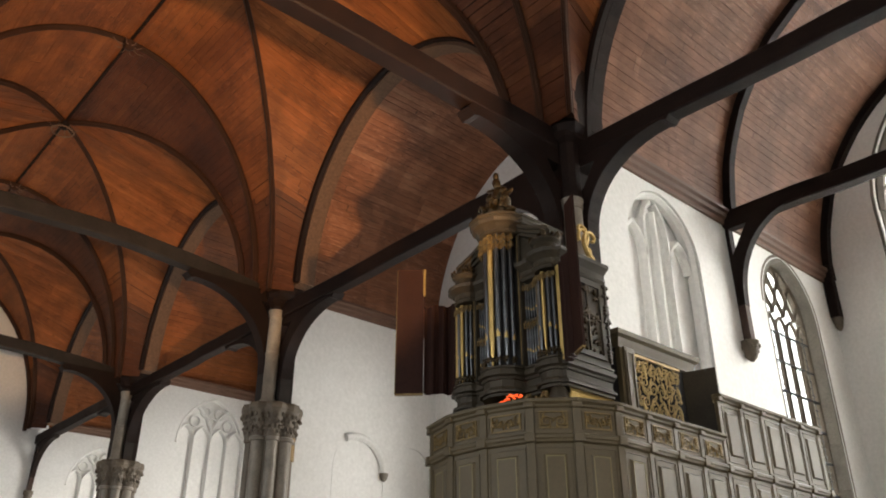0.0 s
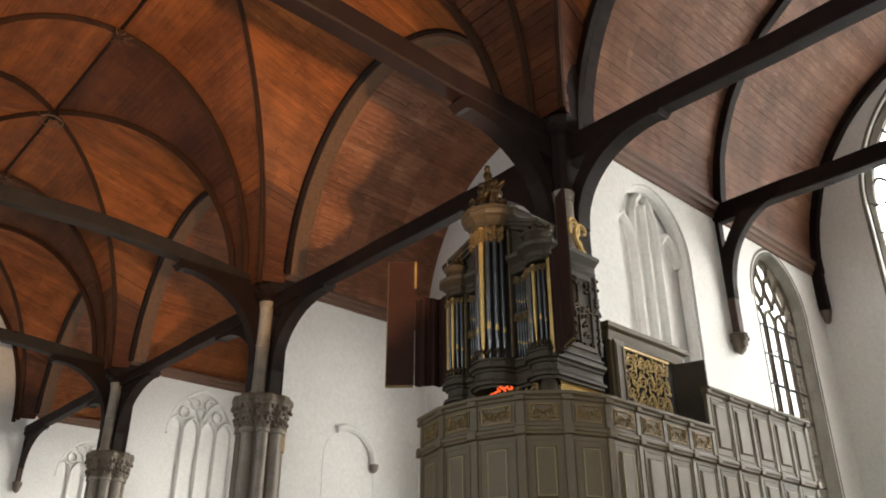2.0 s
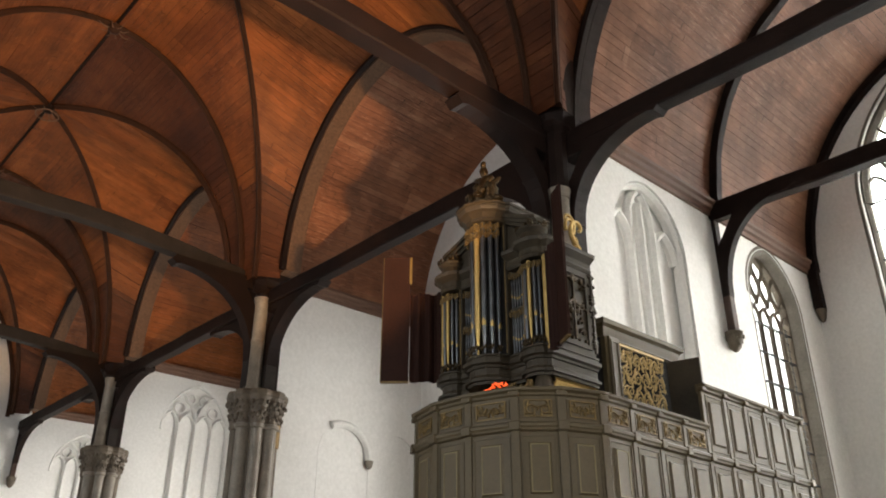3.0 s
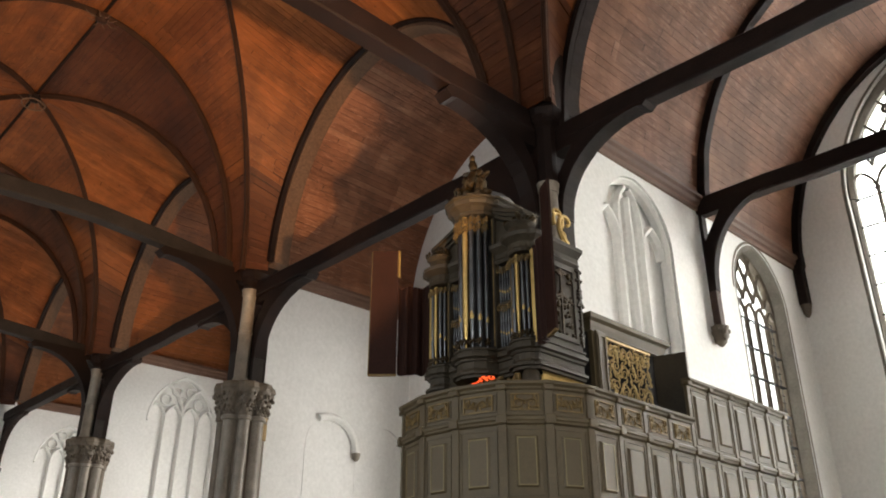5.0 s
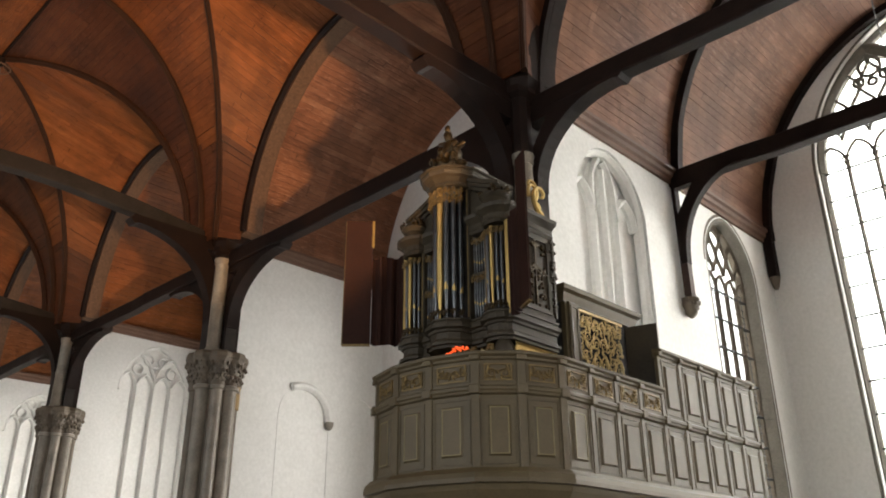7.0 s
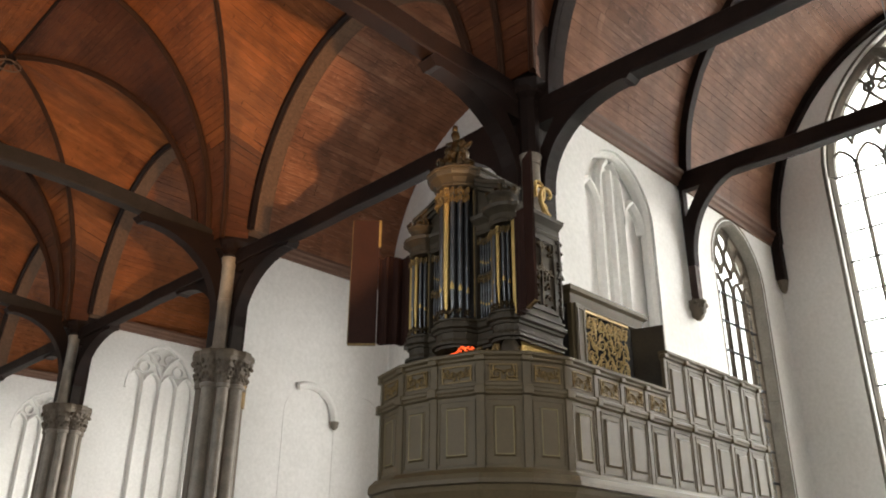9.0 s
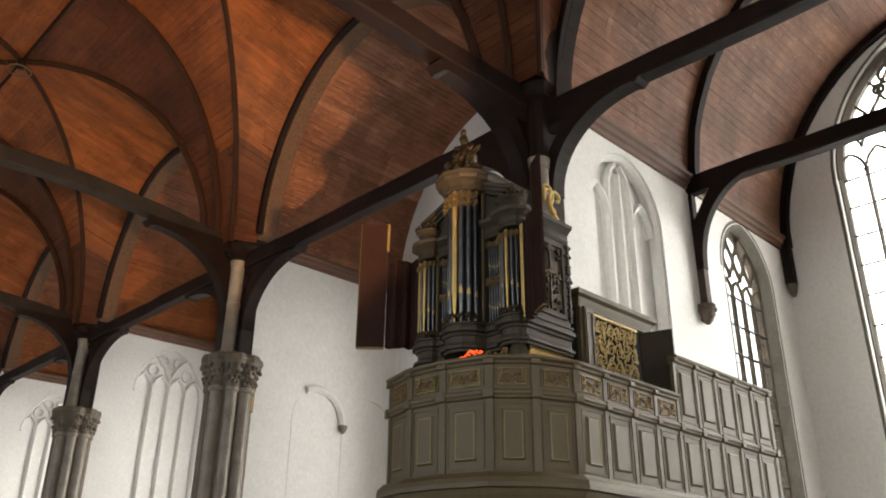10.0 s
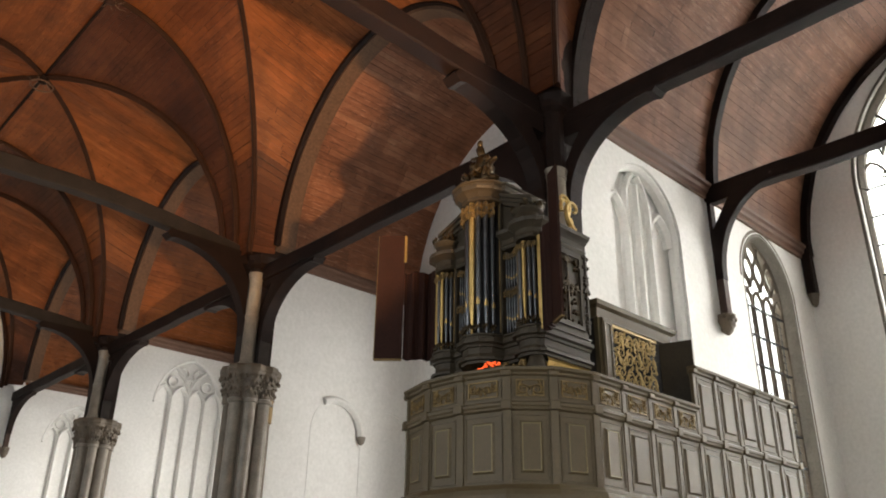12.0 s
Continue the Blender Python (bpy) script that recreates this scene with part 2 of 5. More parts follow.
def pointed(u0, u1, sill, spring, apex, seg=9, inset=0.0):
    """The outline of a pointed opening, from the lower left round."""
    u0, u1, sill, apex = u0 + inset, u1 - inset, sill + inset, apex - inset
    c, h, w = (u0 + u1) / 2, apex - spring, (u1 - u0) / 2
    pts = [(u0, sill), (u1, sill)]
    r = (w * w + h * h) / (2 * w)
    a1 = math.asin(min(1.0, h / r)) if h <= r else math.pi / 2
    for k in range(seg + 1):
        a = a1 * k / seg
        pts.append((u1 - r + r * math.cos(a), spring + r * math.sin(a)))
    for k in range(seg - 1, -1, -1):
        a = a1 * k / seg
        pts.append((u0 + r - r * math.cos(a), spring + r * math.sin(a)))
    return pts


def arc(c, r, a0, a1, n, place):
    return [place(c[0] + r * math.cos(radians(a0 + (a1 - a0) * k / n)), c[1] + r * math.sin(radians(a0 + (a1 - a0) * k / n))) for k in range(n + 1)]


# ---- plan ----
XN, XC, XE = 8.0, 12.4, 16.15          # arcade, chapel end wall, transept end wall
YC = (6.2, 14.1, 21.65, 28.95)         # cross walls and columns
YS = -1.75                             # far side of the transept
ZS, CROWN = 8.45, 12.98
rnd = random.Random(7)

# ---- floor and walls ----
bm = bmesh.new()
box(bm, (-6.6, -15.6, -0.3), (17.4, 30.6, 0.0))
thing("floor", "worn grey stone slab floor", "floor", bm, FLOOR, "structure")

# unseen slab, added to block the sky over the vaults
bm = bmesh.new()
box(bm, (-6.6, -15.6, 13.7), (17.4, 30.6, 14.0))
thing("ceiling_roof", "unseen roof slab that keeps the sky out above the vaults", "roof", bm, DARKWOOD, "structure")


def along_x(y):
    return lambda u, v, d: Vector((u, y + d, v))


def along_y(x):
    return lambda u, v, d: Vector((x + d, u, v))


# wall with the blind window and the glazed window
WIN0 = dict(u0=13.25, u1=15.24, sill=3.0, spring=7.25, apex=8.40)
BLIND0 = dict(u0=9.30, u1=11.22, sill=2.2, spring=7.25, apex=8.30)
bm = bmesh.new()
slab(bm, [(8.0, 0), (XE, 0), (XE, 12.95), (8.0, 12.95)], [pointed(**BLIND0, seg=12), pointed(**WIN0, seg=12)], along_x(6.2), 0.42)
thing("wall_transept", "uneven limewashed white church wall beside the organ", "wall", bm, WHITE, "structure")

# wall with two shallow round-headed niches


def round_head(u0, u1, sill, spring, seg=14):
    c, r = (u0 + u1) / 2, (u1 - u0) / 2
    return [(u0, sill), (u1, sill)] + [(c + r * math.cos(math.pi * k / seg), spring + r * math.sin(math.pi * k / seg)) for k in range(seg + 1)]


bm = bmesh.new()
slab(bm, [(8.0, 0), (XC, 0), (XC, 12.9), (8.0, 12.9)], [round_head(9.62, 10.92, 2.6, 5.12), round_head(11.22, 12.22, 2.6, 5.25)], along_x(YC[1]), 0.42)
thing("wall_chapel_1", "white plastered wall with round-headed niches", "wall", bm, WHITE, "structure")
for x0, x1, spring, near, far in ((9.62, 10.92, 5.12, -0.008, 0.010), (11.22, 12.22, 5.25, 0.030, 0.030)):
    bm = bmesh.new()
    slab(bm, round_head(x0 - 0.004, x1 + 0.004, 2.596, spring), [], lambda u, v, d: Vector((u, YC[1] + near + (far - near) * (u - x0) / (x1 - x0) + d, v)), 0.12)
    thing("niche_back", "white plaster infill of a shallow round-headed niche", "niche", bm, WHITE, "structure")

BLIND2 = dict(u0=9.48, u1=11.62, sill=1.5, spring=6.92, apex=8.32)
BLIND3 = dict(u0=9.08, u1=11.12, sill=1.5, spring=6.72, apex=8.08)
bm = bmesh.new()
slab(bm, [(8.0, 0), (XC, 0), (XC, 12.9), (8.0, 12.9)], [pointed(**BLIND2, seg=12)], along_x(YC[2]), 0.42)
thing("wall_chapel_2", "white plastered wall with a blind tracery window", "wall", bm, WHITE, "structure")
bm = bmesh.new()
slab(bm, [(-6.6, 0), (XC, 0), (XC, 13.6), (-6.6, 13.6)], [pointed(**BLIND3, seg=12)], along_x(YC[3]), 0.5)
thing("wall_end", "white plastered end wall of the nave", "wall", bm, WHITE, "structure")

# chapel end walls and the transept's end wall with its large window
for i in range(3):
    bm = bmesh.new()
    # hidden opening, added for the chapel's daylight panel
    ym = (YC[i] + YC[i + 1]) / 2 + 0.2
    slab(bm, [(YC[i] + 0.43, 0), (YC[i + 1] - 0.01, 0), (YC[i + 1] - 0.01, 13.0), (YC[i] + 0.43, 13.0)], [pointed(ym - 1.4, ym + 1.4, 2.0, 5.6, 7.2)], along_y(XC), 0.4)
    thing("wall_chapel_end", "white plastered chapel end wall", "wall", bm, WHITE, "structure")
BIG = dict(u0=-0.50, u1=4.90, sill=2.2, spring=9.66, apex=12.75)
bm = bmesh.new()
slab(bm, [(YS - 0.4, 0), (6.2 + 0.42, 0), (6.2 + 0.42, 13.4), (YS - 0.4, 13.4)], [pointed(**BIG, seg=16)], along_y(XE), 0.55)
thing("wall_transept_end", "white plastered gable wall round a large window", "wall", bm, WHITE, "structure")
# unseen closing walls for the far side and behind the camera, with added openings
SIDE = dict(sill=2.4, spring=6.2, apex=7.8)
bm = bmesh.new()
slab(bm, [(8.4, 0), (XE, 0), (XE, 13.0), (8.4, 13.0)], [], along_x(YS - 0.4), 0.4)
thing("wall_far_side", "white plastered transept side wall", "wall", bm, WHITE, "structure")
bm = bmesh.new()
slab(bm, [(-15.6, 0), (29.2, 0), (29.2, 13.6), (-15.6, 13.6)], [pointed(y - 1.3, y + 1.3, **SIDE) for y in (-9.0, -1.5, 6.0, 13.5, 21.0)], along_y(-6.0), 0.4)
thing("wall_aisle", "white plastered aisle wall", "wall", bm, WHITE, "structure")
bm = bmesh.new()
slab(bm, [(-5.6, 0), (8.4, 0), (8.4, 13.6), (-5.6, 13.6)], [pointed(1.7, 6.3, 2.4, 7.6, 10.0)], along_x(-15.0), 0.4)
thing("wall_back", "white plastered back wall", "wall", bm, WHITE, "structure")
bm = bmesh.new()
box(bm, (8.0, -14.6, 0), (8.4, YS - 0.4, 13.0))
thing("wall_back_side", "white plastered nave side wall", "wall", bm, WHITE, "structure")
bm = bmesh.new()
box(bm, (-5.6, -14.6, 10.4), (-0.05, 28.9, 10.6))
thing("ceiling_aisle", "brown boarded aisle ceiling", "ceiling", bm, RIBWOOD, "structure")

# ---- boarded vaults ----


def course_boards(bm, surf, span, vmax, width, lo=1.3, hi=3.4, gap=0.007, thick=0.018, step=0.5, pick=None):
    """Boards along u in courses of v; surf(u, v) gives a point, span(v) the ends of the course, pick(f) the boards of a course."""
    uvl = bm.loops.layers.uv.verify()
    rows = int(vmax / width)
    width = vmax / rows
    off = rnd.uniform(0, 50)
    for r in range(rows):
        v0, v1 = r * width + gap / 2, (r + 1) * width - gap / 2
        ua, ub = span((v0 + v1) / 2)
        n = max(1, round((ub - ua) / 0.6))
        strip = [[bm.verts.new(surf(ua + (ub - ua) * k / n, v) + Vector((0, 0, 0.006))) for v in (r * width, (r + 1) * width)] for k in range(n + 1)]
        for a, b in zip(strip, strip[1:]):
            bm.faces.new((a[0], a[1], b[1], b[0])).material_index = 1
        u = ua - rnd.uniform(0, hi)
        while u < ub:
            ln = rnd.uniform(lo, hi)
            a, b = max(u, ua), min(u + ln - gap, ub)
            u += ln
            if b - a < 0.04:
                continue
            lift = rnd.uniform(-0.004, 0.004) + thick
            kind = pick((r + rnd.uniform(-0.8, 0.8)) / rows) if pick else 0
            inset = rnd.choice((0.0, 0.0, 0.0, 0.0, 0.014)) if pick and 0.24 < r / rows < 0.40 else 0.0     # shrunken boards leave open joints
            n = max(1, round((b - a) / step))
            rows_v = []
            for k in range(n + 1):
                uu = a + (b - a) * k / n
                p, q = surf(uu, v0 + inset), surf(uu, v1)
                e = surf(uu + 0.02, v0) - p
                nn = e.cross(q - p)
                nn = nn.normalized() if nn.length > 1e-9 else Vector((0, 0, -1))
                if nn.z > 0:
                    nn = -nn
                rows_v.append((uu, [bm.verts.new(p), bm.verts.new(p + nn * lift), bm.verts.new(q + nn * lift), bm.verts.new(q)]))
            for (x0, ra), (x1, rb) in zip(rows_v, rows_v[1:]):
                for i, j, va, vb in ((1, 2, v0, v1), (0, 1, v0, v0), (2, 3, v1, v1)):
                    f = bm.faces.new((ra[i], ra[j], rb[j], rb[i]))
                    f.material_index = kind
                    for lp, c in zip(f.loops, ((x0 + off, va), (x0 + off, vb), (x1 + off, vb), (x1 + off, va))):
                        lp[uvl].uv = c


def quick_mesh(bm, name, material, label):
    me = bpy.data.meshes.new(name)
    bm.to_mesh(me)
    bm.free()
    me.materials.append(material)
    me.materials.append(DARKWOOD)
    me.materials.append(VAULT_DARK)
    return tagged(new(name, me), label, "ceiling", "", "structure")


def barrel(name, x0, x1, yc, a, b, label, material=None):
    bm = bmesh.new()
    r = (a + b) / 2
    surf = lambda u, v: Vector((x0 + u, yc + a * math.cos(v / r), ZS + b * math.sin(v / r)))
    course_boards(bm, surf, lambda v: (0.0, x1 - x0), math.pi * r, 0.135, gap=0.0065)
    return quick_mesh(bm, name, material or VAULT, label)


barrel("ceiling_transept", 8.2, XE, 2.225, 3.93, 4.38, "red-brown boarded barrel vault of the transept", VAULT_T)
for i in range(3):
    barrel("ceiling_chapel", 8.2, XC, (YC[i] + 0.42 + YC[i + 1]) / 2, (YC[i + 1] - YC[i] - 0.42) / 2, 4.25, "red-brown boarded barrel vault of a chapel", VAULT_C if i == 0 else VAULT)

ZN = 8.24                                # springing of the nave vault
RISE = CROWN - ZN
HX, EDGE, DROP, GAP = 3.5, 1.125, 0.165, 0.50
LINES = (-9.7, YS, *YC)
BAYS = [((a + b) / 2, (b - a) / 2) for a, b in zip(LINES[1:], LINES[2:])]
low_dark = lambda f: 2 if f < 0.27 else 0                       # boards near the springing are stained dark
# arcade-side webs beyond a cross rib use the darker boards in every course
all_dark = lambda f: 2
bm = bmesh.new()
for k, yk in enumerate(LINES):           # webs over the cross arches, boards along the nave
    back = (yk - LINES[k - 1]) / 2 if k else 3.0
    ahead = (LINES[k + 1] - yk) / 2 if k < 5 else 0.0
    for sgn in (1, -1):
        def web(u, v, yk=yk, sgn=sgn):
            f = v / 4.25
            return Vector((4 + sgn * HX * math.cos(f), yk + u, ZN + RISE * math.sin(f)))

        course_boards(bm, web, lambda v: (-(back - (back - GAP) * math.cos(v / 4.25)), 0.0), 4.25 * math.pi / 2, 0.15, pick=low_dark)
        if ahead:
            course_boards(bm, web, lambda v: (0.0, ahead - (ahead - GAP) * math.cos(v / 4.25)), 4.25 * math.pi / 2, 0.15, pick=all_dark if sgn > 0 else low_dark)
for yc, hy in BAYS:                      # webs over the side arches, boards across
    for sgn in (1, -1):
        for half in (1, -1):
            def cell(u, v, sgn=sgn, half=half, yc=yc, hy=hy):
                f = v / 4.25
                vn, un = math.cos(f), EDGE - u / HX
                t = min(1.0, max(0.0, un - vn) / max(EDGE - vn, 1e-4))
                wide = (hy - GAP) * (1 - t) + (hy - (0.40 if yc < 5 else 0.72)) * t
                return Vector((4 + sgn * HX * un, yc + half * wide * vn, ZN + RISE * math.sin(f) * (1 - DROP * t)))

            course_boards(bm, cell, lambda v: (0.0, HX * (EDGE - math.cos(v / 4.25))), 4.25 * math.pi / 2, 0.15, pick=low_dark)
quick_mesh(bm, "ceiling_nave", VAULT, "orange-brown boarded timber rib vault over the nave")

# ---- ribs, rims and bosses ----
N = 28
for yc, hy in BAYS:
    rim = tagged(new("rim_arch"), "dark wooden arch between nave and side vault", "arch", "rim arches", "structure")
    open_bay = yc < 5          # the transept's arch is a plain dark rib
    bm = bmesh.new()
    ra = hy - 0.34 if open_bay else hy - 0.86
    if open_bay:
        pts = [(8.14, yc + ra * math.cos(math.pi * j / 40), ZS - 0.45 + 4.05 * math.sin(math.pi * j / 40)) for j in range(41)]
        sweep(bm, pts, 0.20, 0.24, up=(1, 0, 0))
        part("soffit", bm, DARKWOOD, rim)
    else:
        pts = [(8.14, yc + (ra + 0.18) * math.cos(math.pi * j / 40), ZS - 0.05 + 3.92 * math.sin(math.pi * j / 40)) for j in range(41)]
        sweep(bm, pts, 0.42, 0.34, up=(1, 0, 0))
        part("soffit", bm, SOFFIT, rim, "speckled brown soffit boards")
    bm = bmesh.new()
    if open_bay:
        pts = [(7.93, yc + (hy - 0.42) * math.cos(math.pi * j / 40), ZS - 0.45 + 3.95 * math.sin(math.pi * j / 40)) for j in range(41)]
    else:
        pts = [(7.90, yc - 0.05 + (ra + 0.06) * math.cos(math.pi * j / 40), ZS - 0.05 + 3.79 * math.sin(math.pi * j / 40)) for j in range(41)]
    sweep(bm, pts, 0.10, 0.10, up=(1, 0, 0))
    part("moulding", bm, DARKWOOD, rim, "dark moulded edge")
    rib = tagged(new("diagonal_rib"), "brown moulded wooden rib crossing the nave vault", "rib", "vault ribs", "structure")
    for sgn in (1, -1):
        bm = bmesh.new()
        pts = [(4 + HX * 0.985 * math.cos(math.pi * j / N), yc + sgn * (hy - GAP) * 0.985 * math.cos(math.pi * j / N), ZN - 0.06 + RISE * math.sin(math.pi * j / N)) for j in range(N + 1)]
        sweep(bm, pts, 0.095, 0.13, section=MOULD)
        part("rib", bm, RIBWOOD, rib, smooth=True)
for yk in (YS, *YC):
    bm = bmesh.new()
    yy = yk - 0.16 if yk > 28 else yk
    pts = [(4 + (HX - 0.06) * math.cos(math.pi * j / N), yy, ZN - 0.06 + RISE * math.sin(math.pi * j / N)) for j in range(N + 1)]
    sweep(bm, pts, 0.085, 0.12, section=MOULD)
    thing("cross_rib", "brown moulded wooden arch rib across the nave", "rib", bm, RIBWOOD, "structure", "vault ribs", smooth=True)
bm = bmesh.new()
sweep(bm, [(4, y, CROWN - 0.05) for y in (-9, 0, 10, 20, 28.9)], 0.05, 0.06)
thing("ridge_rib", "thin dark ridge batten of the nave vault", "rib", bm, DARKWOOD, "structure")


def boss(y, hoop):
    label = "thin pale hoop hanging under a small wooden boss" if hoop else "small round wooden boss with thin spikes"
    b = tagged(new("vault_boss"), label, "boss", "vault bosses", "structure")
    b.location = (4, y, CROWN - 0.14)
    bm = bmesh.new()
    lathe(bm, [(0.05, -0.10), (0.10, -0.07), (0.13, 0.0), (0.14, 0.06)], 14)
    part("disc", bm, DARKWOOD if hoop else RIBWOOD, b, smooth=True)
    if hoop:
        bm = bmesh.new()
        pts = [(0.25 * math.cos(2 * math.pi * j / 28), 0.25 * math.sin(2 * math.pi * j / 28), -0.16) for j in range(28)]
        sweep(bm, pts, 0.025, 0.03, closed=True, section=ROUND6)
        part("ring", bm, PALEWOOD, b, "thin pale hoop", smooth=True)
    for j in range(8):
        a, ln = 2 * math.pi * (j + 0.3) / 8, rnd.uniform(0.26, 0.38)
        bm = bmesh.new()
        low = -0.16 if hoop else -0.08
        sweep(bm, [(0.08 * math.cos(a), 0.08 * math.sin(a), -0.03), (0.6 * ln * math.cos(a), 0.6 * ln * math.sin(a), low), (ln * math.cos(a), ln * math.sin(a), low + 0.05)], 0.018, 0.018, section=ROUND6, taper=[1.2, 1.0, 0.5])
        part("spike", bm, PALEWOOD, b)


for y in YC[:3]:
    boss(y, False)
for y, _ in BAYS[1:]:
    boss(y, True)

for x in (12.30, XE - 0.12):
    bm = bmesh.new()
    pts = [(x, 2.225 + 3.84 * math.cos(math.pi * j / 36), ZS + 4.29 * math.sin(math.pi * j / 36)) for j in range(37)]
    sweep(bm, pts, 0.15, 0.17, up=(1, 0, 0), wob=0.008)
    thing("transept_rib", "dark curved oak rib under the transept vault", "rib", bm, DARKWOOD, "structure", "vault ribs")


def cornice(x0, x1, y, sgn, z=8.50):
    bm = bmesh.new()
    prof = ((0.0, -0.10), (0.05, -0.10), (0.06, -0.03), (0.11, 0.0), (0.12, 0.07), (0.17, 0.10), (0.17, 0.16), (0.0, 0.16))
    sweep(bm, [(x0 + (x1 - x0) * j / 6, y, z + rnd.uniform(-0.006, 0.006)) for j in range(7)], 1, 1, section=tuple((-sgn * a, b) for a, b in prof))
    thing("cornice", "brown stained wooden cornice along the wall top", "cornice", bm, CORNICE, "structure", "wall cornices")


cornice(8.35, XE, 6.2, -1)
for i in (1, 2, 3):
    cornice(8.35, XC, YC[i], -1, 8.52)

# ---- tie beams and braces ----


def beam(p0, p1, w, h, label, camber=0.0, material=DARKWOOD, n=12):
    bm = bmesh.new()
    p0, p1 = Vector(p0), Vector(p1)
    pts = []
    for j in range(n + 1):
        t = j / n
        pts.append(p0.lerp(p1, t) + Vector((0, 0, camber * 4 * t * (1 - t))))
    sweep(bm, pts, w, h, wob=0.012, section=((-0.5, -0.42), (-0.42, -0.5), (0.42, -0.5), (0.5, -0.42), (0.5, 0.42), (0.42, 0.5), (-0.42, 0.5), (-0.5, 0.42)))
    return thing("tie_beam", label, "beam", bm, material, "structure", "tie beams")


TB = "dark heavy oak tie beam between columns"
beam((8, YC[0], 7.93), (8, YS, 7.78), 0.24, 0.29, TB)
beam((8, YC[0], 7.92), (8, YC[1], 7.92), 0.22, 0.31, TB)
beam((8, YC[1], 7.96), (8, YC[2], 7.96), 0.24, 0.30, TB)
beam((8, YC[2], 7.98), (8, YC[3], 8.0), 0.24, 0.30, TB)
beam((8, YC[0], 8.10), (0, YC[0], 8.12), 0.26, 0.34, "dark heavy oak tie beam across the nave")
beam((8, YC[1], 8.24), (0, YC[1], 8.24), 0.26, 0.30, "grey weathered oak tie beam across the nave", 0.40, GREYWOOD)
beam((8, YC[2], 8.30), (0, YC[2], 8.30), 0.26, 0.30, "grey weathered oak tie beam across the nave", 0.34, GREYWOOD)
beam((12.30, YC[0], 8.50), (12.30, YS, 8.30), 0.24, 0.30, "dark oak tie beam across the transept")


def brace(bm, turn, start, reach, z0, z1, thick=0.24, hole=True, foot=None):
    """A broad curved knee cut from a plank: it stands on z0 and reaches out under the beam at z1."""
    zc = z0 + 0.32 * (z1 - z0)
    zf = z0 + 0.29 * (z1 - z0)          # the seam over the foot piece
    out = [(0.06, zf), (start, zf), (start, zc)]
    for k in range(1, 13):
        a = math.pi / 2 * k / 12
        out.append((start + (reach - start) * (1 - math.cos(a)) ** 1.05, zc + (z1 - zc) * math.sin(a)))
    out += [(reach + 0.10, z1 - 0.03), (reach + 0.20, z1 + 0.06), (reach + 0.12, z1 + 0.16), (0.06, z1 + 0.16)]
    cut = [[(start * 0.62, z1 - 0.60), (start * 0.62 + 0.34, z1 - 0.09), (start * 0.62, z1 - 0.09)]] if hole else []
    c, s = math.cos(turn), math.sin(turn)
    put = lambda u, v, d: Vector((u * c - (d - thick / 2) * s, u * s + (d - thick / 2) * c, v))
    slab(bm, out, cut, put, thick)
    slab(foot, [(0.06, z0), (start - 0.008, z0), (start - 0.008, zf - 0.006), (0.06, zf - 0.006)], [], put, thick - 0.01)


# ---- columns ----


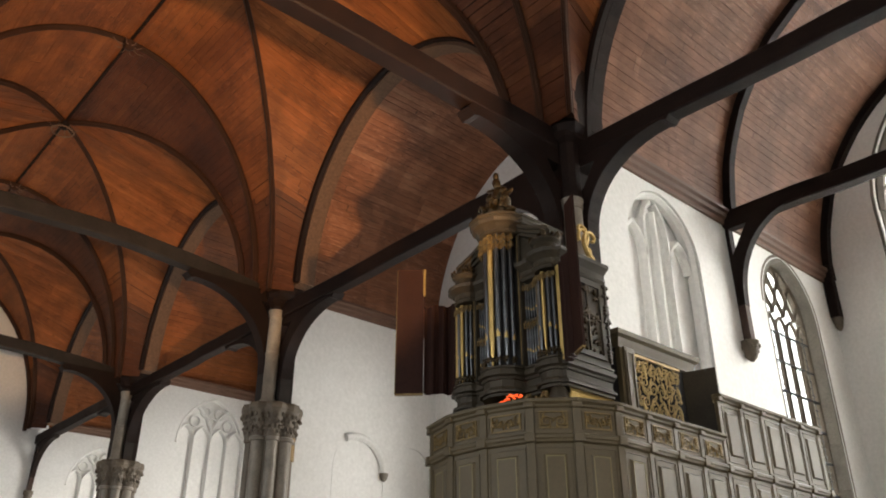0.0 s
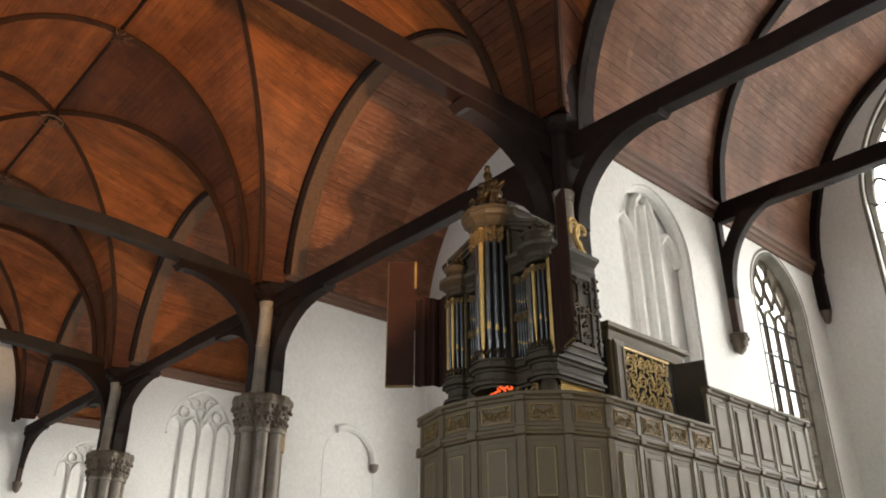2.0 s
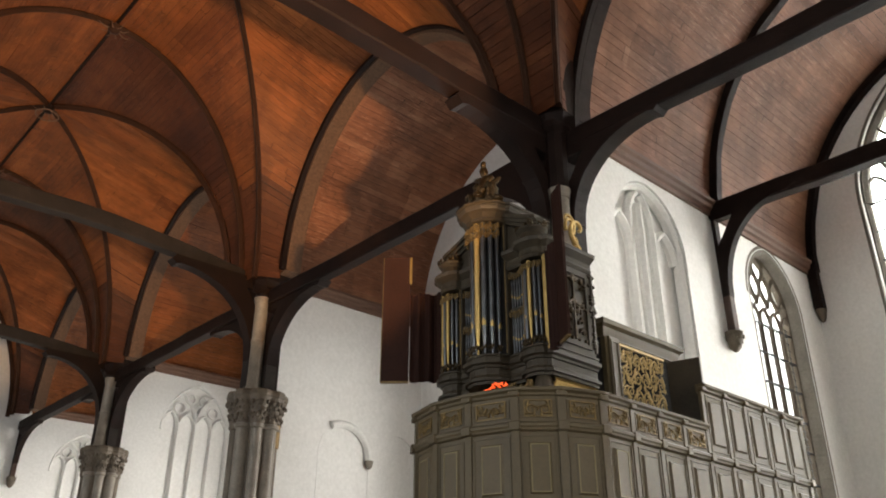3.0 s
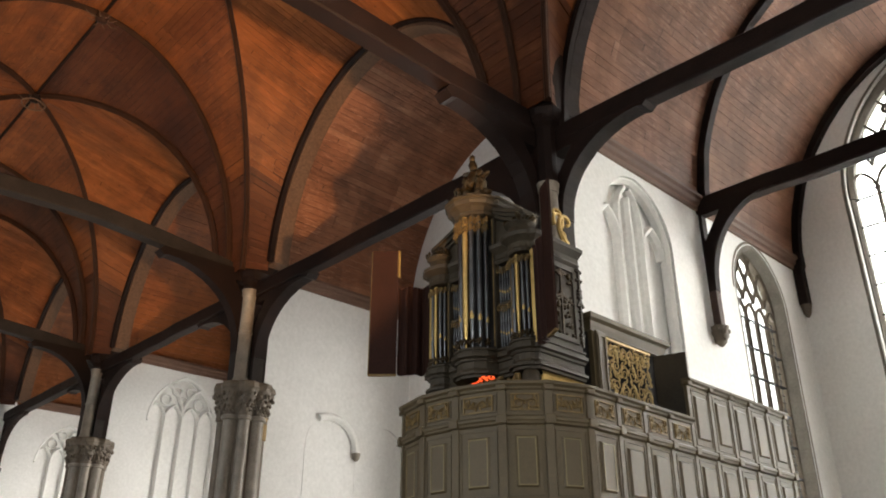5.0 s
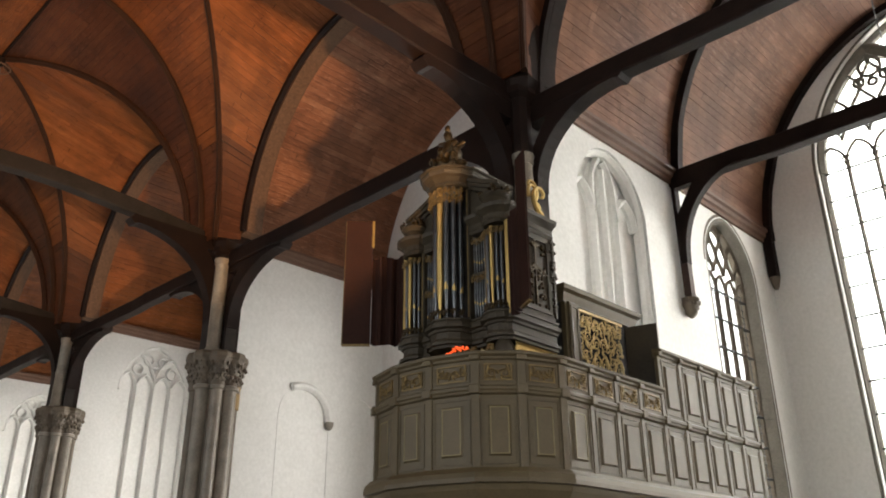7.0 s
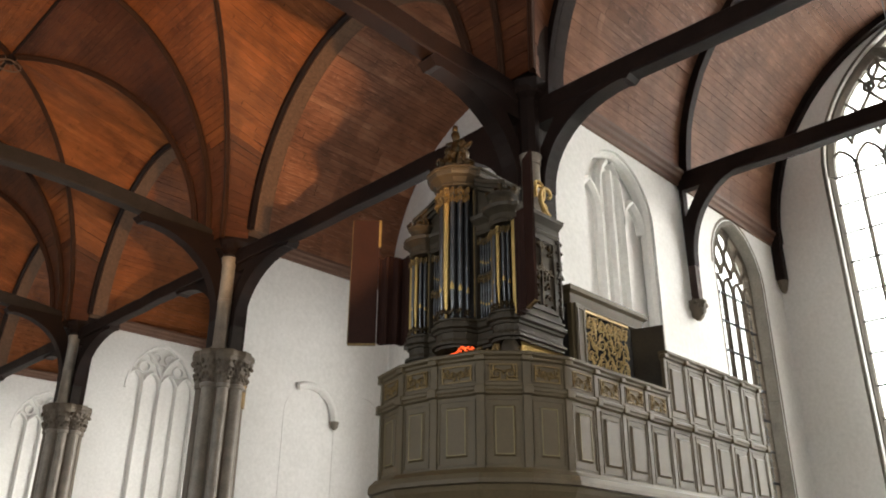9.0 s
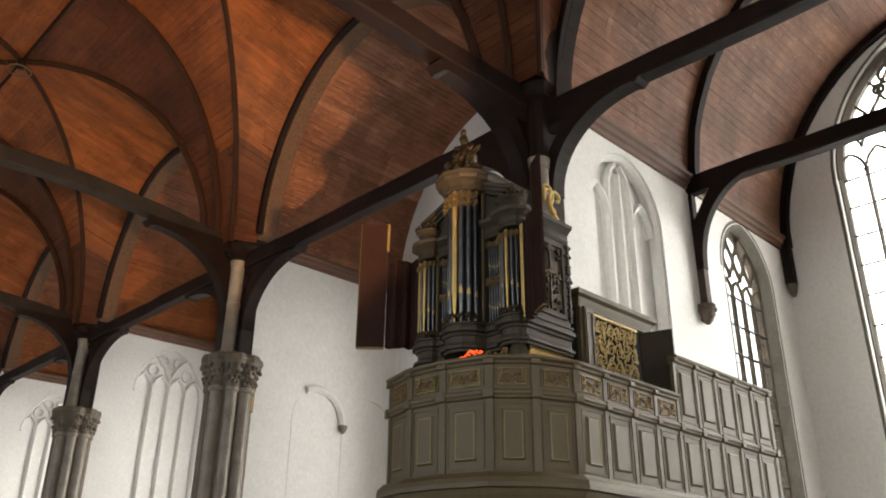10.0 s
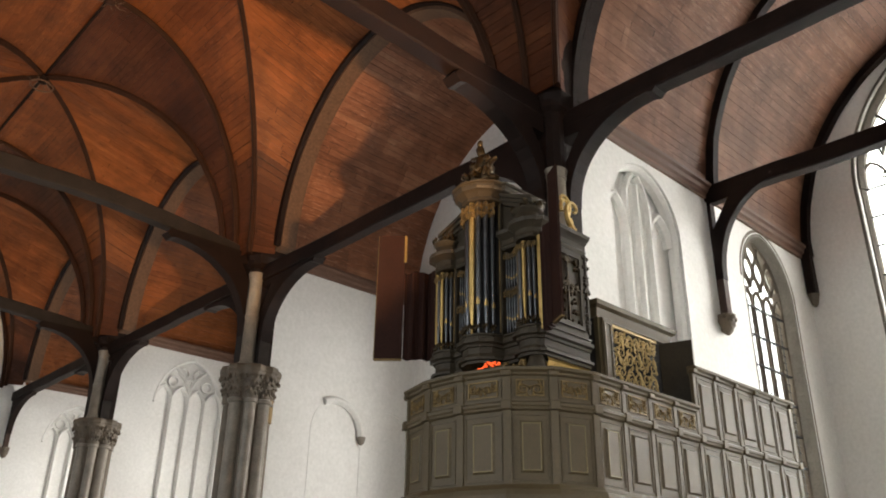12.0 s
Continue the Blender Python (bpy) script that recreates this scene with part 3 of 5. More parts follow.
def stone_cluster(c, top):
    bm = bmesh.new()
    lathe(bm, [(0.62, 0), (0.62, 0.25), (0.52, 0.4), (0.36, 0.5), (0.36, top - 0.55)], 20)
    part("core", bm, STONE, c, smooth=True)
    for k in range(8):
        a = math.pi / 8 + k * math.pi / 4
        bm = bmesh.new()
        r = 0.105 if k % 2 else 0.13
        lathe(bm, [(r * 1.5, 0.3), (r * 1.5, 0.5), (r, 0.62), (r, top - 0.73), (r * 1.3, top - 0.71), (r * 1.3, top - 0.65), (r, top - 0.63)], 12, (0.355 * math.cos(a), 0.355 * math.sin(a), 0))
        # camera-side shafts in pale stone: their highlights are put into the colour
        part("shaft", bm, PALESTONE if k in (4, 5, 6) else STONE, c, smooth=True)
    cap = bmesh.new()
    lathe(cap, [(0.38, 5.48), (0.40, 5.60), (0.44, 5.85), (0.52, 6.0), (0.52, 6.02)], 24)
    bmesh.ops.translate(cap, vec=(0, 0, top - 6.15), verts=cap.verts)
    capob = part("capital", cap, STONE, c, "carved leaf capital", smooth=True)
    leaf = bmesh.new()
    for k in range(8):
        a0 = math.pi / 8 + k * math.pi / 4
        cx, cy = 0.36 * math.cos(a0), 0.36 * math.sin(a0)
        lathe(leaf, [(0.125, 5.48), (0.13, 5.60), (0.155, 5.80), (0.215, 5.97), (0.225, 6.0)], 12, (cx, cy, 0))
        for row, (zz, rr, s) in enumerate(((5.60, 0.135, 0.030), (5.68, 0.150, 0.042), (5.80, 0.165, 0.032), (5.90, 0.205, 0.046))):
            for j in range(9):
                a = a0 + radians(-120 + 30 * j + 15 * (row % 2))
                p = Vector((cx + rr * math.cos(a), cy + rr * math.sin(a), zz + rnd.uniform(-0.02, 0.02)))
                sp = bmesh.ops.create_icosphere(leaf, subdivisions=1, radius=s * rnd.uniform(0.75, 1.15))
                bmesh.ops.transform(leaf, matrix=Matrix.Translation(p) @ Matrix.Rotation(rnd.uniform(0, 3), 4, 'Z') @ Matrix.Diagonal((1, 0.7, 1.25, 1)), verts=sp["verts"])
    bmesh.ops.translate(leaf, vec=(0, 0, top - 6.15), verts=leaf.verts)
    part("leaves", leaf, STONE, capob, "crumbling carved stone leaves", smooth=True)
    ab = bmesh.new()
    for k in range(8):
        a0 = math.pi / 8 + k * math.pi / 4
        lathe(ab, [(0.215, 6.0), (0.245, 6.04), (0.245, 6.10), (0.22, 6.15)], 8, (0.36 * math.cos(a0), 0.36 * math.sin(a0), 0))
    lathe(ab, [(0.50, 6.0), (0.53, 6.04), (0.53, 6.10), (0.50, 6.148)], 16)
    bmesh.ops.translate(ab, vec=(0, 0, top - 6.15), verts=ab.verts)
    part("abacus", ab, STONE, c, smooth=False)


def column(x, y, ties, shaft_top=7.9, clustered=True, top=6.15):
    c = tagged(new("column"), "grey stone clustered column with carved capital and dark oak braces", "column", "nave columns", "structure")
    c.location = (x, y, 0)
    if clustered:
        stone_cluster(c, top)
    else:
        bm = bmesh.new()
        lathe(bm, [(0.34, 0), (0.34, 6.1), (0.30, 6.15)], 16)
        part("core", bm, STONE, c, smooth=True)
    bm = bmesh.new()
    h = shaft_top
    lathe(bm, [(0.16, top - 0.01), (0.16, top + 0.06), (0.135, top + 0.10), (0.13, 6.95), (0.145, 6.96), (0.145, 7.0), (0.13, 7.01), (0.13, h - 0.14), (0.15, h - 0.11), (0.145, h - 0.07), (0.16, h - 0.03), (0.16, h)], 14, (-0.24, -0.20, 0))
    part("colonnette", bm, PALESTONE, c, "pale stone shaft above the capital", smooth=True)
    bm = bmesh.new()
    box(bm, (-0.22, -0.20, top - 0.01), (0.30, 0.30, 8.75), bev=0.02)
    part("post", bm, DARKWOOD, c, "dark oak post")
    bm = bmesh.new()
    lathe(bm, [(0.16, h), (0.16, 8.0), (0.24, 8.06), (0.24, 8.16), (0.11, 8.22), (0.10, 10.4)], 10, (-0.2, -0.16, 0))
    part("springer", bm, DARKWOOD, c, "dark moulded wooden post under the ribs")
    bm = bmesh.new()
    rings = []
    for z, x0, x1, w in ((7.9, -0.30, 0.30, 0.26), (8.24, -0.47, 0.28, 0.46), (8.7, -0.50, 0.22, 0.50), (9.15, -0.52, 0.16, 0.53)):
        rings.append([bm.verts.new(q) for q in ((x0 + 0.12, -w, z), (x1, -w, z), (x1, w, z), (x0 + 0.12, w, z), (x0, w * 0.5, z), (x0, -w * 0.5, z))])
    for a, b in zip(rings, rings[1:]):
        for j in range(6):
            bm.faces.new((a[j], a[(j + 1) % 6], b[(j + 1) % 6], b[j]))
    bm.faces.new(rings[0])
    bm.faces.new(rings[-1])
    part("rib_block", bm, DARKWOOD, c, "dark block under the feet of the ribs")
    for turn, start, reach, zz in ties:
        bm, foot = bmesh.new(), bmesh.new()
        brace(bm, radians(turn), start, reach, top, zz, foot=foot)
        part("brace", bm, DARKWOOD, c, "broad curved dark oak brace")
        part("brace_foot", foot, GREYWOOD, c, "worn grey-brown foot of the brace")
    return c


column(8.0, YC[0], [(-90, 0.34, 1.6, 7.74), (180, 0.42, 1.85, 7.78), (90, 0.36, 1.7, 7.70)], 7.10, False)
mended = column(8.08, YC[1] - 0.08, [(-90, 0.42, 1.9, 7.72), (180, 0.36, 2.0, 8.18), (90, 0.36, 2.0, 7.76)], top=5.98)
column(8.10, YC[2] - 0.05, [(-90, 0.40, 1.9, 7.76), (180, 0.36, 1.8, 8.22), (90, 0.36, 2.0, 7.78)], top=6.10)

bm = bmesh.new()
lathe(bm, [(0.12, 4.96), (0.135, 4.97), (0.135, 5.40), (0.12, 5.41)], 12, (0.355 * math.cos(radians(-22.5)), 0.355 * math.sin(radians(-22.5)), 0))
part("repair_stone", bm, OCHRE, mended, "ochre repair stone", smooth=True)

# wall posts with corbels against the end wall and the transept wall


def wall_brace(x, y, turn, reach, z0, z1, label, hole=True):
    w = tagged(new("wall_post"), label, "brace", "", "structure")
    w.location = (x, y, 0)
    bm, foot = bmesh.new(), bmesh.new()
    brace(bm, radians(turn), 0.20, reach, z0, z1, 0.15, hole, foot)
    part("brace", bm, DARKWOOD, w)
    part("brace_foot", foot, FOOTWOOD, w, "bare red-brown lower piece of the post")
    bm = bmesh.new()
    c, s = math.cos(radians(turn)), math.sin(radians(turn))
    lathe(bm, [(0.03, z0 - 0.34), (0.09, z0 - 0.28), (0.13, z0 - 0.16), (0.15, z0 - 0.05), (0.15, z0)], 10, (0.11 * c, 0.11 * s, 0))
    for k in range(14):
        a = rnd.uniform(0, 6.28)
        sp = bmesh.ops.create_icosphere(bm, subdivisions=1, radius=rnd.uniform(0.035, 0.055))
        zz = rnd.uniform(-0.25, -0.04)
        bmesh.ops.translate(bm, vec=(0.11 * c + (0.15 + zz * 0.3) * math.cos(a), 0.11 * s + (0.15 + zz * 0.3) * math.sin(a), z0 + zz), verts=sp["verts"])
    part("corbel", bm, STONE, w, "carved grey stone corbel", smooth=True)
    return w


wall_brace(12.24, YC[0] + 0.02, -90, 1.35, 6.22, 8.36, "dark oak wall post with curved brace on a carved corbel")
wall_brace(8.0, YC[3] + 0.02, -90, 1.7, 6.35, 7.78, "dark oak wall post with curved brace against the end wall")
corner = tagged(new("wall_post"), "short dark oak wall post in the corner of the transept", "post", "", "structure")
corner.location = (XE - 0.14, YC[0], 0)
bm = bmesh.new()
box(bm, (-0.10, -0.20, 7.62), (0.10, -0.01, 8.75), bev=0.02)
part("post", bm, DARKWOOD, corner)
bm = bmesh.new()
lathe(bm, [(0.03, 7.36), (0.07, 7.42), (0.10, 7.55), (0.12, 7.62)], 8, (0, -0.11, 0))
part("corbel", bm, STONE, corner, "small stone corbel", smooth=True)

# ---- windows and blind tracery ----


def pane_mesh(place, lo, hi, name):
    bm = bmesh.new()
    slab(bm, [(lo[0], lo[1]), (hi[0], lo[1]), (hi[0], hi[1]), (lo[0], hi[1])], [], place, 0.008)
    return bm


def lancet(u0, u1, spring, k=0.95, n=8):
    """The two arcs of a small pointed head, as one line."""
    w = u1 - u0
    r = w * k
    h = math.acos((r - w / 2) / r)
    left = [(u0 + r - r * math.cos(h * j / n), spring + r * math.sin(h * j / n)) for j in range(n + 1)]
    right = [(u1 - r + r * math.cos(h * j / n), spring + r * math.sin(h * j / n)) for j in range(n + 1)]
    return left + right[::-1][1:]


def mullion_line(u, lo, hi):
    return [(u, lo), (u, (lo + hi) / 2), (u, hi)]


def ring(cu, cv, r, n=12):
    return [(cu + r * math.cos(2 * math.pi * j / n), cv + r * math.sin(2 * math.pi * j / n)) for j in range(n)]


def bar(bm, line, place, depth, w, h, closed=False, section=ROUND6):
    nrm = place(0, 0, 1) - place(0, 0, 0)
    sweep(bm, [place(u, v, depth) for u, v in line], w, h, up=-nrm, closed=closed, section=section)


CHAMFER = ((-0.5, -0.5), (0.5, -0.5), (0.5, 0.1), (0.16, 0.5), (-0.16, 0.5), (-0.5, 0.1))


def glazed_window(name, label, spec, place, lights, bar_step, depth, stone, mull, tall_head, rounds, major=0.0, saddle=0.045, came=0.013, net=1.0, major_k=1.12):
    w = tagged(new(name), label, "window", "", "structure")
    u0, u1, sill, spring, apex = (spec[k] for k in ("u0", "u1", "sill", "spring", "apex"))
    shape = pointed(**spec, seg=14)
    bm = bmesh.new()
    bar(bm, shape, place, depth, 0.16, 0.20, True, CHAMFER)
    part("window_frame", bm, stone, w, "weathered stone window frame")
    bm = bmesh.new()
    bar(bm, pointed(**spec, seg=14, inset=-0.05)[1:], place, 0.02, 0.08, 0.06, False, ROUND)
    part("outer_moulding", bm, stone, w)
    lw = (u1 - u0) / lights
    for k in range(1, lights):
        bm = bmesh.new()
        u = u0 + lw * k
        bar(bm, [(u, sill), (u, (sill + tall_head) / 2), (u, tall_head)], place, depth, mull, mull * 1.5, False, CHAMFER)
        part("mullion", bm, stone, w)
    for k in range(lights):
        bm = bmesh.new()
        bar(bm, lancet(u0 + lw * k, u0 + lw * (k + 1), tall_head), place, depth, mull * 0.9, mull * 1.3)
        part("lancet_head", bm, stone, w)
        bm = bmesh.new()
        z = sill + bar_step
        while z < tall_head + 0.1:
            bar(bm, [(u0 + lw * k, z), (u0 + lw * (k + 1), z)], place, depth - 0.02, saddle, saddle * 0.8)
            z += bar_step
        part("saddle_bars", bm, LEAD, w, "dark iron glazing bars")
        bm = bmesh.new()
        for j in (1, 2):
            uu = u0 + lw * (k + j / 3)
            bar(bm, [(uu, sill), (uu, tall_head + 0.1)], place, depth + 0.03, came, came * 0.8)
        zz = sill + bar_step / 4
        while zz < tall_head + 0.2:
            bar(bm, [(u0 + lw * k, zz), (u0 + lw * (k + 1), zz)], place, depth + 0.03, came, came * 0.8)
            zz += bar_step / 4
        part("lead_cames", bm, LEAD, w)
    # a net of ogee bars over the lights, cut off by the arches
    w2, h2 = (u1 - u0) / 2, apex - spring
    r = (w2 * w2 + h2 * h2) / (2 * w2)

    def under(a, b, base, rr):
        return lambda u, v: a < u < b and (v <= base or (math.hypot(u - (b - rr), v - base) <= rr and math.hypot(u - (a + rr), v - base) <= rr))
    mid = (u0 + u1) / 2
    fields = [(u0, mid), (mid, u1)] if major else [(u0, u1)]
    ok = [under(a, b, spring, major_k * (b - a)) if major else under(a, b, spring, r) for a, b in fields]
    high = lw * net
    for row in range(1, 6):
        for k in range(2 * lights + 1):
            if (k + row) % 2 == 0:
                continue
            for sg in (1, -1):
                ua, ub = u0 + lw * k / 2, u0 + lw * (k + sg) / 2
                za = tall_head + high * row
                line = [(ua + (ub - ua) * (0.5 - 0.5 * math.cos(math.pi * j / 6)), za + high * j / 6) for j in range(7)]
                line = [q for q in line if any(f(*q) for f in ok)]
                if len(line) < 3:
                    continue
                bm = bmesh.new()
                bar(bm, line, place, depth, mull * 0.9, mull * 1.2, False, CHAMFER)
                part("tracery", bm, stone, w, "curved stone tracery bar")
    if major:
        for a, b in fields:
            bm = bmesh.new()
            bar(bm, lancet(a, b, spring, major_k, 14), place, depth - 0.02, major, major, False, CHAMFER)
            part("sub_arch", bm, stone, w, "broad stone sub-arch")
            for du, dv, rr in ((0.0, 2.06, 0.21), (-0.26, 1.78, 0.10), (0.26, 1.78, 0.10), (0.0, 1.70, 0.08)):
                bm = bmesh.new()
                bar(bm, ring((a + b) / 2 + du, spring + dv, rr, 16), place, depth, mull * 1.1, mull * 1.3, True)
                part("tracery_ring", bm, stone, w, "round stone tracery eye")
        bm = bmesh.new()
        bar(bm, mullion_line(mid, spring + 1.2, apex - 0.1), place, depth, mull, mull * 1.3, False, CHAMFER)
        part("tracery", bm, stone, w)
    for cu, cv, rr in rounds:
        bm = bmesh.new()
        for j in range(4):
            a = math.pi / 4 + j * math.pi / 2
            bar(bm, [(cu + rr * math.cos(a) + 0.42 * rr * math.cos(t), cv + rr * math.sin(a) + 0.42 * rr * math.sin(t)) for t in [a + math.radians(d) for d in range(100, 261, 20)]], place, depth, mull * 0.5, mull * 0.8)
        part("tracery", bm, stone, w, "small stone cusps")
    bm = bmesh.new()
    slab(bm, pointed(**spec, seg=14, inset=0.02), [], lambda u, v, d: place(u, v, depth + 0.05 + d), 0.006)
    g = part("pane", bm, GLASS, w, "leaded clear glass")
    g.visible_shadow = False
    return w


glazed_window("window_1", "large leaded church window with stone tracery, bright with daylight", BIG, along_y(XE), 10, 0.62, 0.22, JAMB, 0.072, 9.76, [(-0.5 + 0.54 * k, 9.86, 0.12) for k in range(1, 10)], 0.24, saddle=0.042, came=0.006)
glazed_window("window_2", "tall pointed leaded window with stone tracery and jamb", WIN0, along_x(6.2), 5, 0.56, 0.26, STONE, 0.058, 6.95, [], saddle=0.045, came=0.018, net=0.95)

# jamb stones round the side window
quoins = tagged(new("window_jamb"), "weathered grey jamb stones round the window", "jamb", "", "structure")
line = pointed(**WIN0, seg=14, inset=0.03)[1:]
acc, prev, block = 0.0, line[0], [line[0]]
for pt in line[1:] + [(line[-1][0], WIN0["sill"])]:
    n = max(1, int(math.hypot(pt[0] - prev[0], pt[1] - prev[1]) / 0.1))
    for j in range(1, n + 1):
        q = (prev[0] + (pt[0] - prev[0]) * j / n, prev[1] + (pt[1] - prev[1]) * j / n)
        block.append(q)
        if len(block) > 4:
            bm = bmesh.new()
            b0, b1 = Vector(block[0]), Vector(block[-1])
            cut = (b1 - b0).normalized() * 0.0025
            bar(bm, [tuple(b0 + cut)] + block[1:-1] + [tuple(b1 - cut)], along_x(6.2), 0.13, 0.06 + rnd.uniform(0, 0.005), 0.25, False, ((-0.5, -0.5), (0.5, -0.5), (0.5, 0.5), (-0.5, 0.5)))
            part("stone", bm, JAMB, quoins)
            block = [q]
    prev = pt


def blind_window(spec, place, label, lines, rounds, depth=0.20, mull=0.10, material=None):
    material = material or WHITE
    w = tagged(new("blind_window"), label, "blind window", "blind windows", "structure")
    bm = bmesh.new()
    slab(bm, pointed(**spec, seg=12, inset=-0.05), [], lambda u, v, d: place(u, v, depth + d), 0.06)
    part("back_panel", bm, material, w)
    bm = bmesh.new()
    bar(bm, pointed(**spec, seg=14, inset=0.03)[1:], place, depth * 0.45, 0.10, 0.16, False, CHAMFER)
    part("frame_moulding", bm, material, w)
    for ln in lines:
        bm = bmesh.new()
        bar(bm, ln, place, depth - 0.05, mull, 0.16, False, CHAMFER)
        part("mullion", bm, material, w, smooth=False)
    for cu, cv, r in rounds:
        bm = bmesh.new()
        bar(bm, ring(cu, cv, r, 16), place, depth - 0.04, mull * 0.8, 0.13, True, ROUND6)
        part("tracery", bm, material, w, smooth=True)
    return w


# wide blind window beside the organ: tall stepped lights
b = BLIND0
c0 = (b["u0"] + b["u1"]) / 2
lines = [mullion_line(c0 - 0.32, 2.2, 7.55) + [(c0 - 0.29, 7.8), (c0 - 0.20, 8.02), (c0 - 0.06, 8.18)],
         mullion_line(c0 + 0.32, 2.2, 7.55) + [(c0 + 0.29, 7.8), (c0 + 0.20, 8.02), (c0 + 0.06, 8.18)],
         mullion_line(c0, 2.2, 8.0),
         lancet(b["u0"] + 0.06, c0 - 0.32, 7.15, 1.0), lancet(c0 + 0.32, b["u1"] - 0.06, 7.15, 1.0)]
blind_window(BLIND0, along_x(6.2), "whitewashed blind window with tall stone mullions", lines, [], 0.26, 0.13)

# blind tracery with four lancets under circles
for spec, y in ((BLIND2, YC[2]), (BLIND3, YC[3])):
    u0, u1 = spec["u0"] + 0.05, spec["u1"] - 0.05
    q = (u1 - u0) / 4
    c0 = (u0 + u1) / 2
    hd = spec["spring"] + 0.10
    lines = [mullion_line(u0 + q * k, 1.5, hd) for k in (1, 2, 3)]
    lines += [lancet(u0 + q * k, u0 + q * (k + 1), hd) for k in range(4)]
    lines += [lancet(u0, u0 + 2 * q, hd + 0.14, 0.98), lancet(u0 + 2 * q, u1, hd + 0.14, 0.98)]
    rounds = [(c0 - q, hd + 0.56, 0.15), (c0 + q, hd + 0.56, 0.15), (c0 - q * 0.42, hd + 0.86, 0.14), (c0 + q * 0.42, hd + 0.86, 0.14), (c0, hd + 0.58, 0.13)]
    blind_window(spec, along_x(y), "white plastered blind window with gothic tracery", lines, rounds, 0.16, 0.085)

# hood mould over the niche
hood = tagged(new("hood_mould"), "white plaster half hood mould over a niche, ending on a corbel", "moulding", "", "structure")
bm = bmesh.new()
line = [(10.20 + 0.70 * math.cos(radians(a)), 5.07 + 0.70 * math.sin(radians(a))) for a in range(0, 116, 5)]
bar(bm, line, along_x(YC[1]), -0.03, 0.16, 0.14, False, CHAMFER)
part("moulding", bm, WHITE, hood)
bm = bmesh.new()
lathe(bm, [(0.02, -0.15), (0.07, -0.11), (0.09, -0.04), (0.10, 0.02)], 10, (10.90, YC[1] - 0.05, 5.07))
part("corbel", bm, PALESTONE, hood, "small grey carved corbel", smooth=True)

# ---- carved ornament ----


def curl(p, heading, size, turn, n=15):
    """A spiral scroll in the plane, starting at p."""
    pts, a, q = [tuple(p)], heading, Vector(p)
    for k in range(n):
        step = size * 0.34 * (1 - k / n) ** 0.8 + size * 0.03
        a += turn * (0.14 + 0.52 * k / n)
        q = q + Vector((math.cos(a), math.sin(a))) * step
        pts.append(tuple(q))
    return pts


def scrollwork(bm, place, w, h, rows, cols, thick, r, mirror=True, depth=0.0, stem=False):
    """Leafy scrolls filling a w by h field round (0, 0), mirrored about the middle."""
    half = w / 2 if mirror else w
    if stem:        # a twig that ties the leaves together
        up = Vector((0, 0, 0)) - (place(0, 0, 1) - place(0, 0, 0))
        sweep(bm, [place(-w / 2, 0, depth), place(0, h * 0.1, depth), place(w / 2, 0, depth)], thick * 0.8, thick * 0.8, up=up)
        sweep(bm, [place(0, -h / 2, depth), place(0, 0, depth), place(0, h / 2, depth)], thick * 0.8, thick * 0.8, up=up)
    for i in range(rows):
        for j in range(cols):
            cu = (j + 0.5) / cols * half - (0 if mirror else half / 2)
            cv = ((i + 0.5) / rows - 0.5) * h
            s = min(half / cols, h / rows) * 0.36
            for t in range(3):
                a = r.uniform(0, 6.28)
                turn = r.choice((1, -1))
                start = (cu + r.uniform(-0.45, 0.45) * half / cols, cv + r.uniform(-0.45, 0.45) * h / rows)
                line = curl(start, a, s, turn, 11)
                lim = lambda q: (max(-w / 2, min(w / 2, q[0])), max(-h / 2, min(h / 2, q[1])))
                for sg in ((1, -1) if mirror else (1,)):
                    pts = [lim((sg * u, v)) for u, v in line]
                    nn = len(pts)
                    keep = [pts[0]]
                    for q in pts[1:]:
                        if math.hypot(q[0] - keep[-1][0], q[1] - keep[-1][1]) > thick * 0.35:
                            keep.append(q)
                    if len(keep) < 3:
                        continue
                    nrm = place(0, 0, 1) - place(0, 0, 0)
                    tap = [0.5 + 0.75 * math.sin(math.pi * min(1, (k + 1) / len(keep))) for k in range(len(keep))]
                    sweep(bm, [place(u, v, depth) for u, v in keep], thick, thick * 0.9, up=-nrm, section=((-0.5, -0.5), (0.5, -0.5), (0.35, 0.3), (0, 0.5), (-0.35, 0.3)), taper=tap)


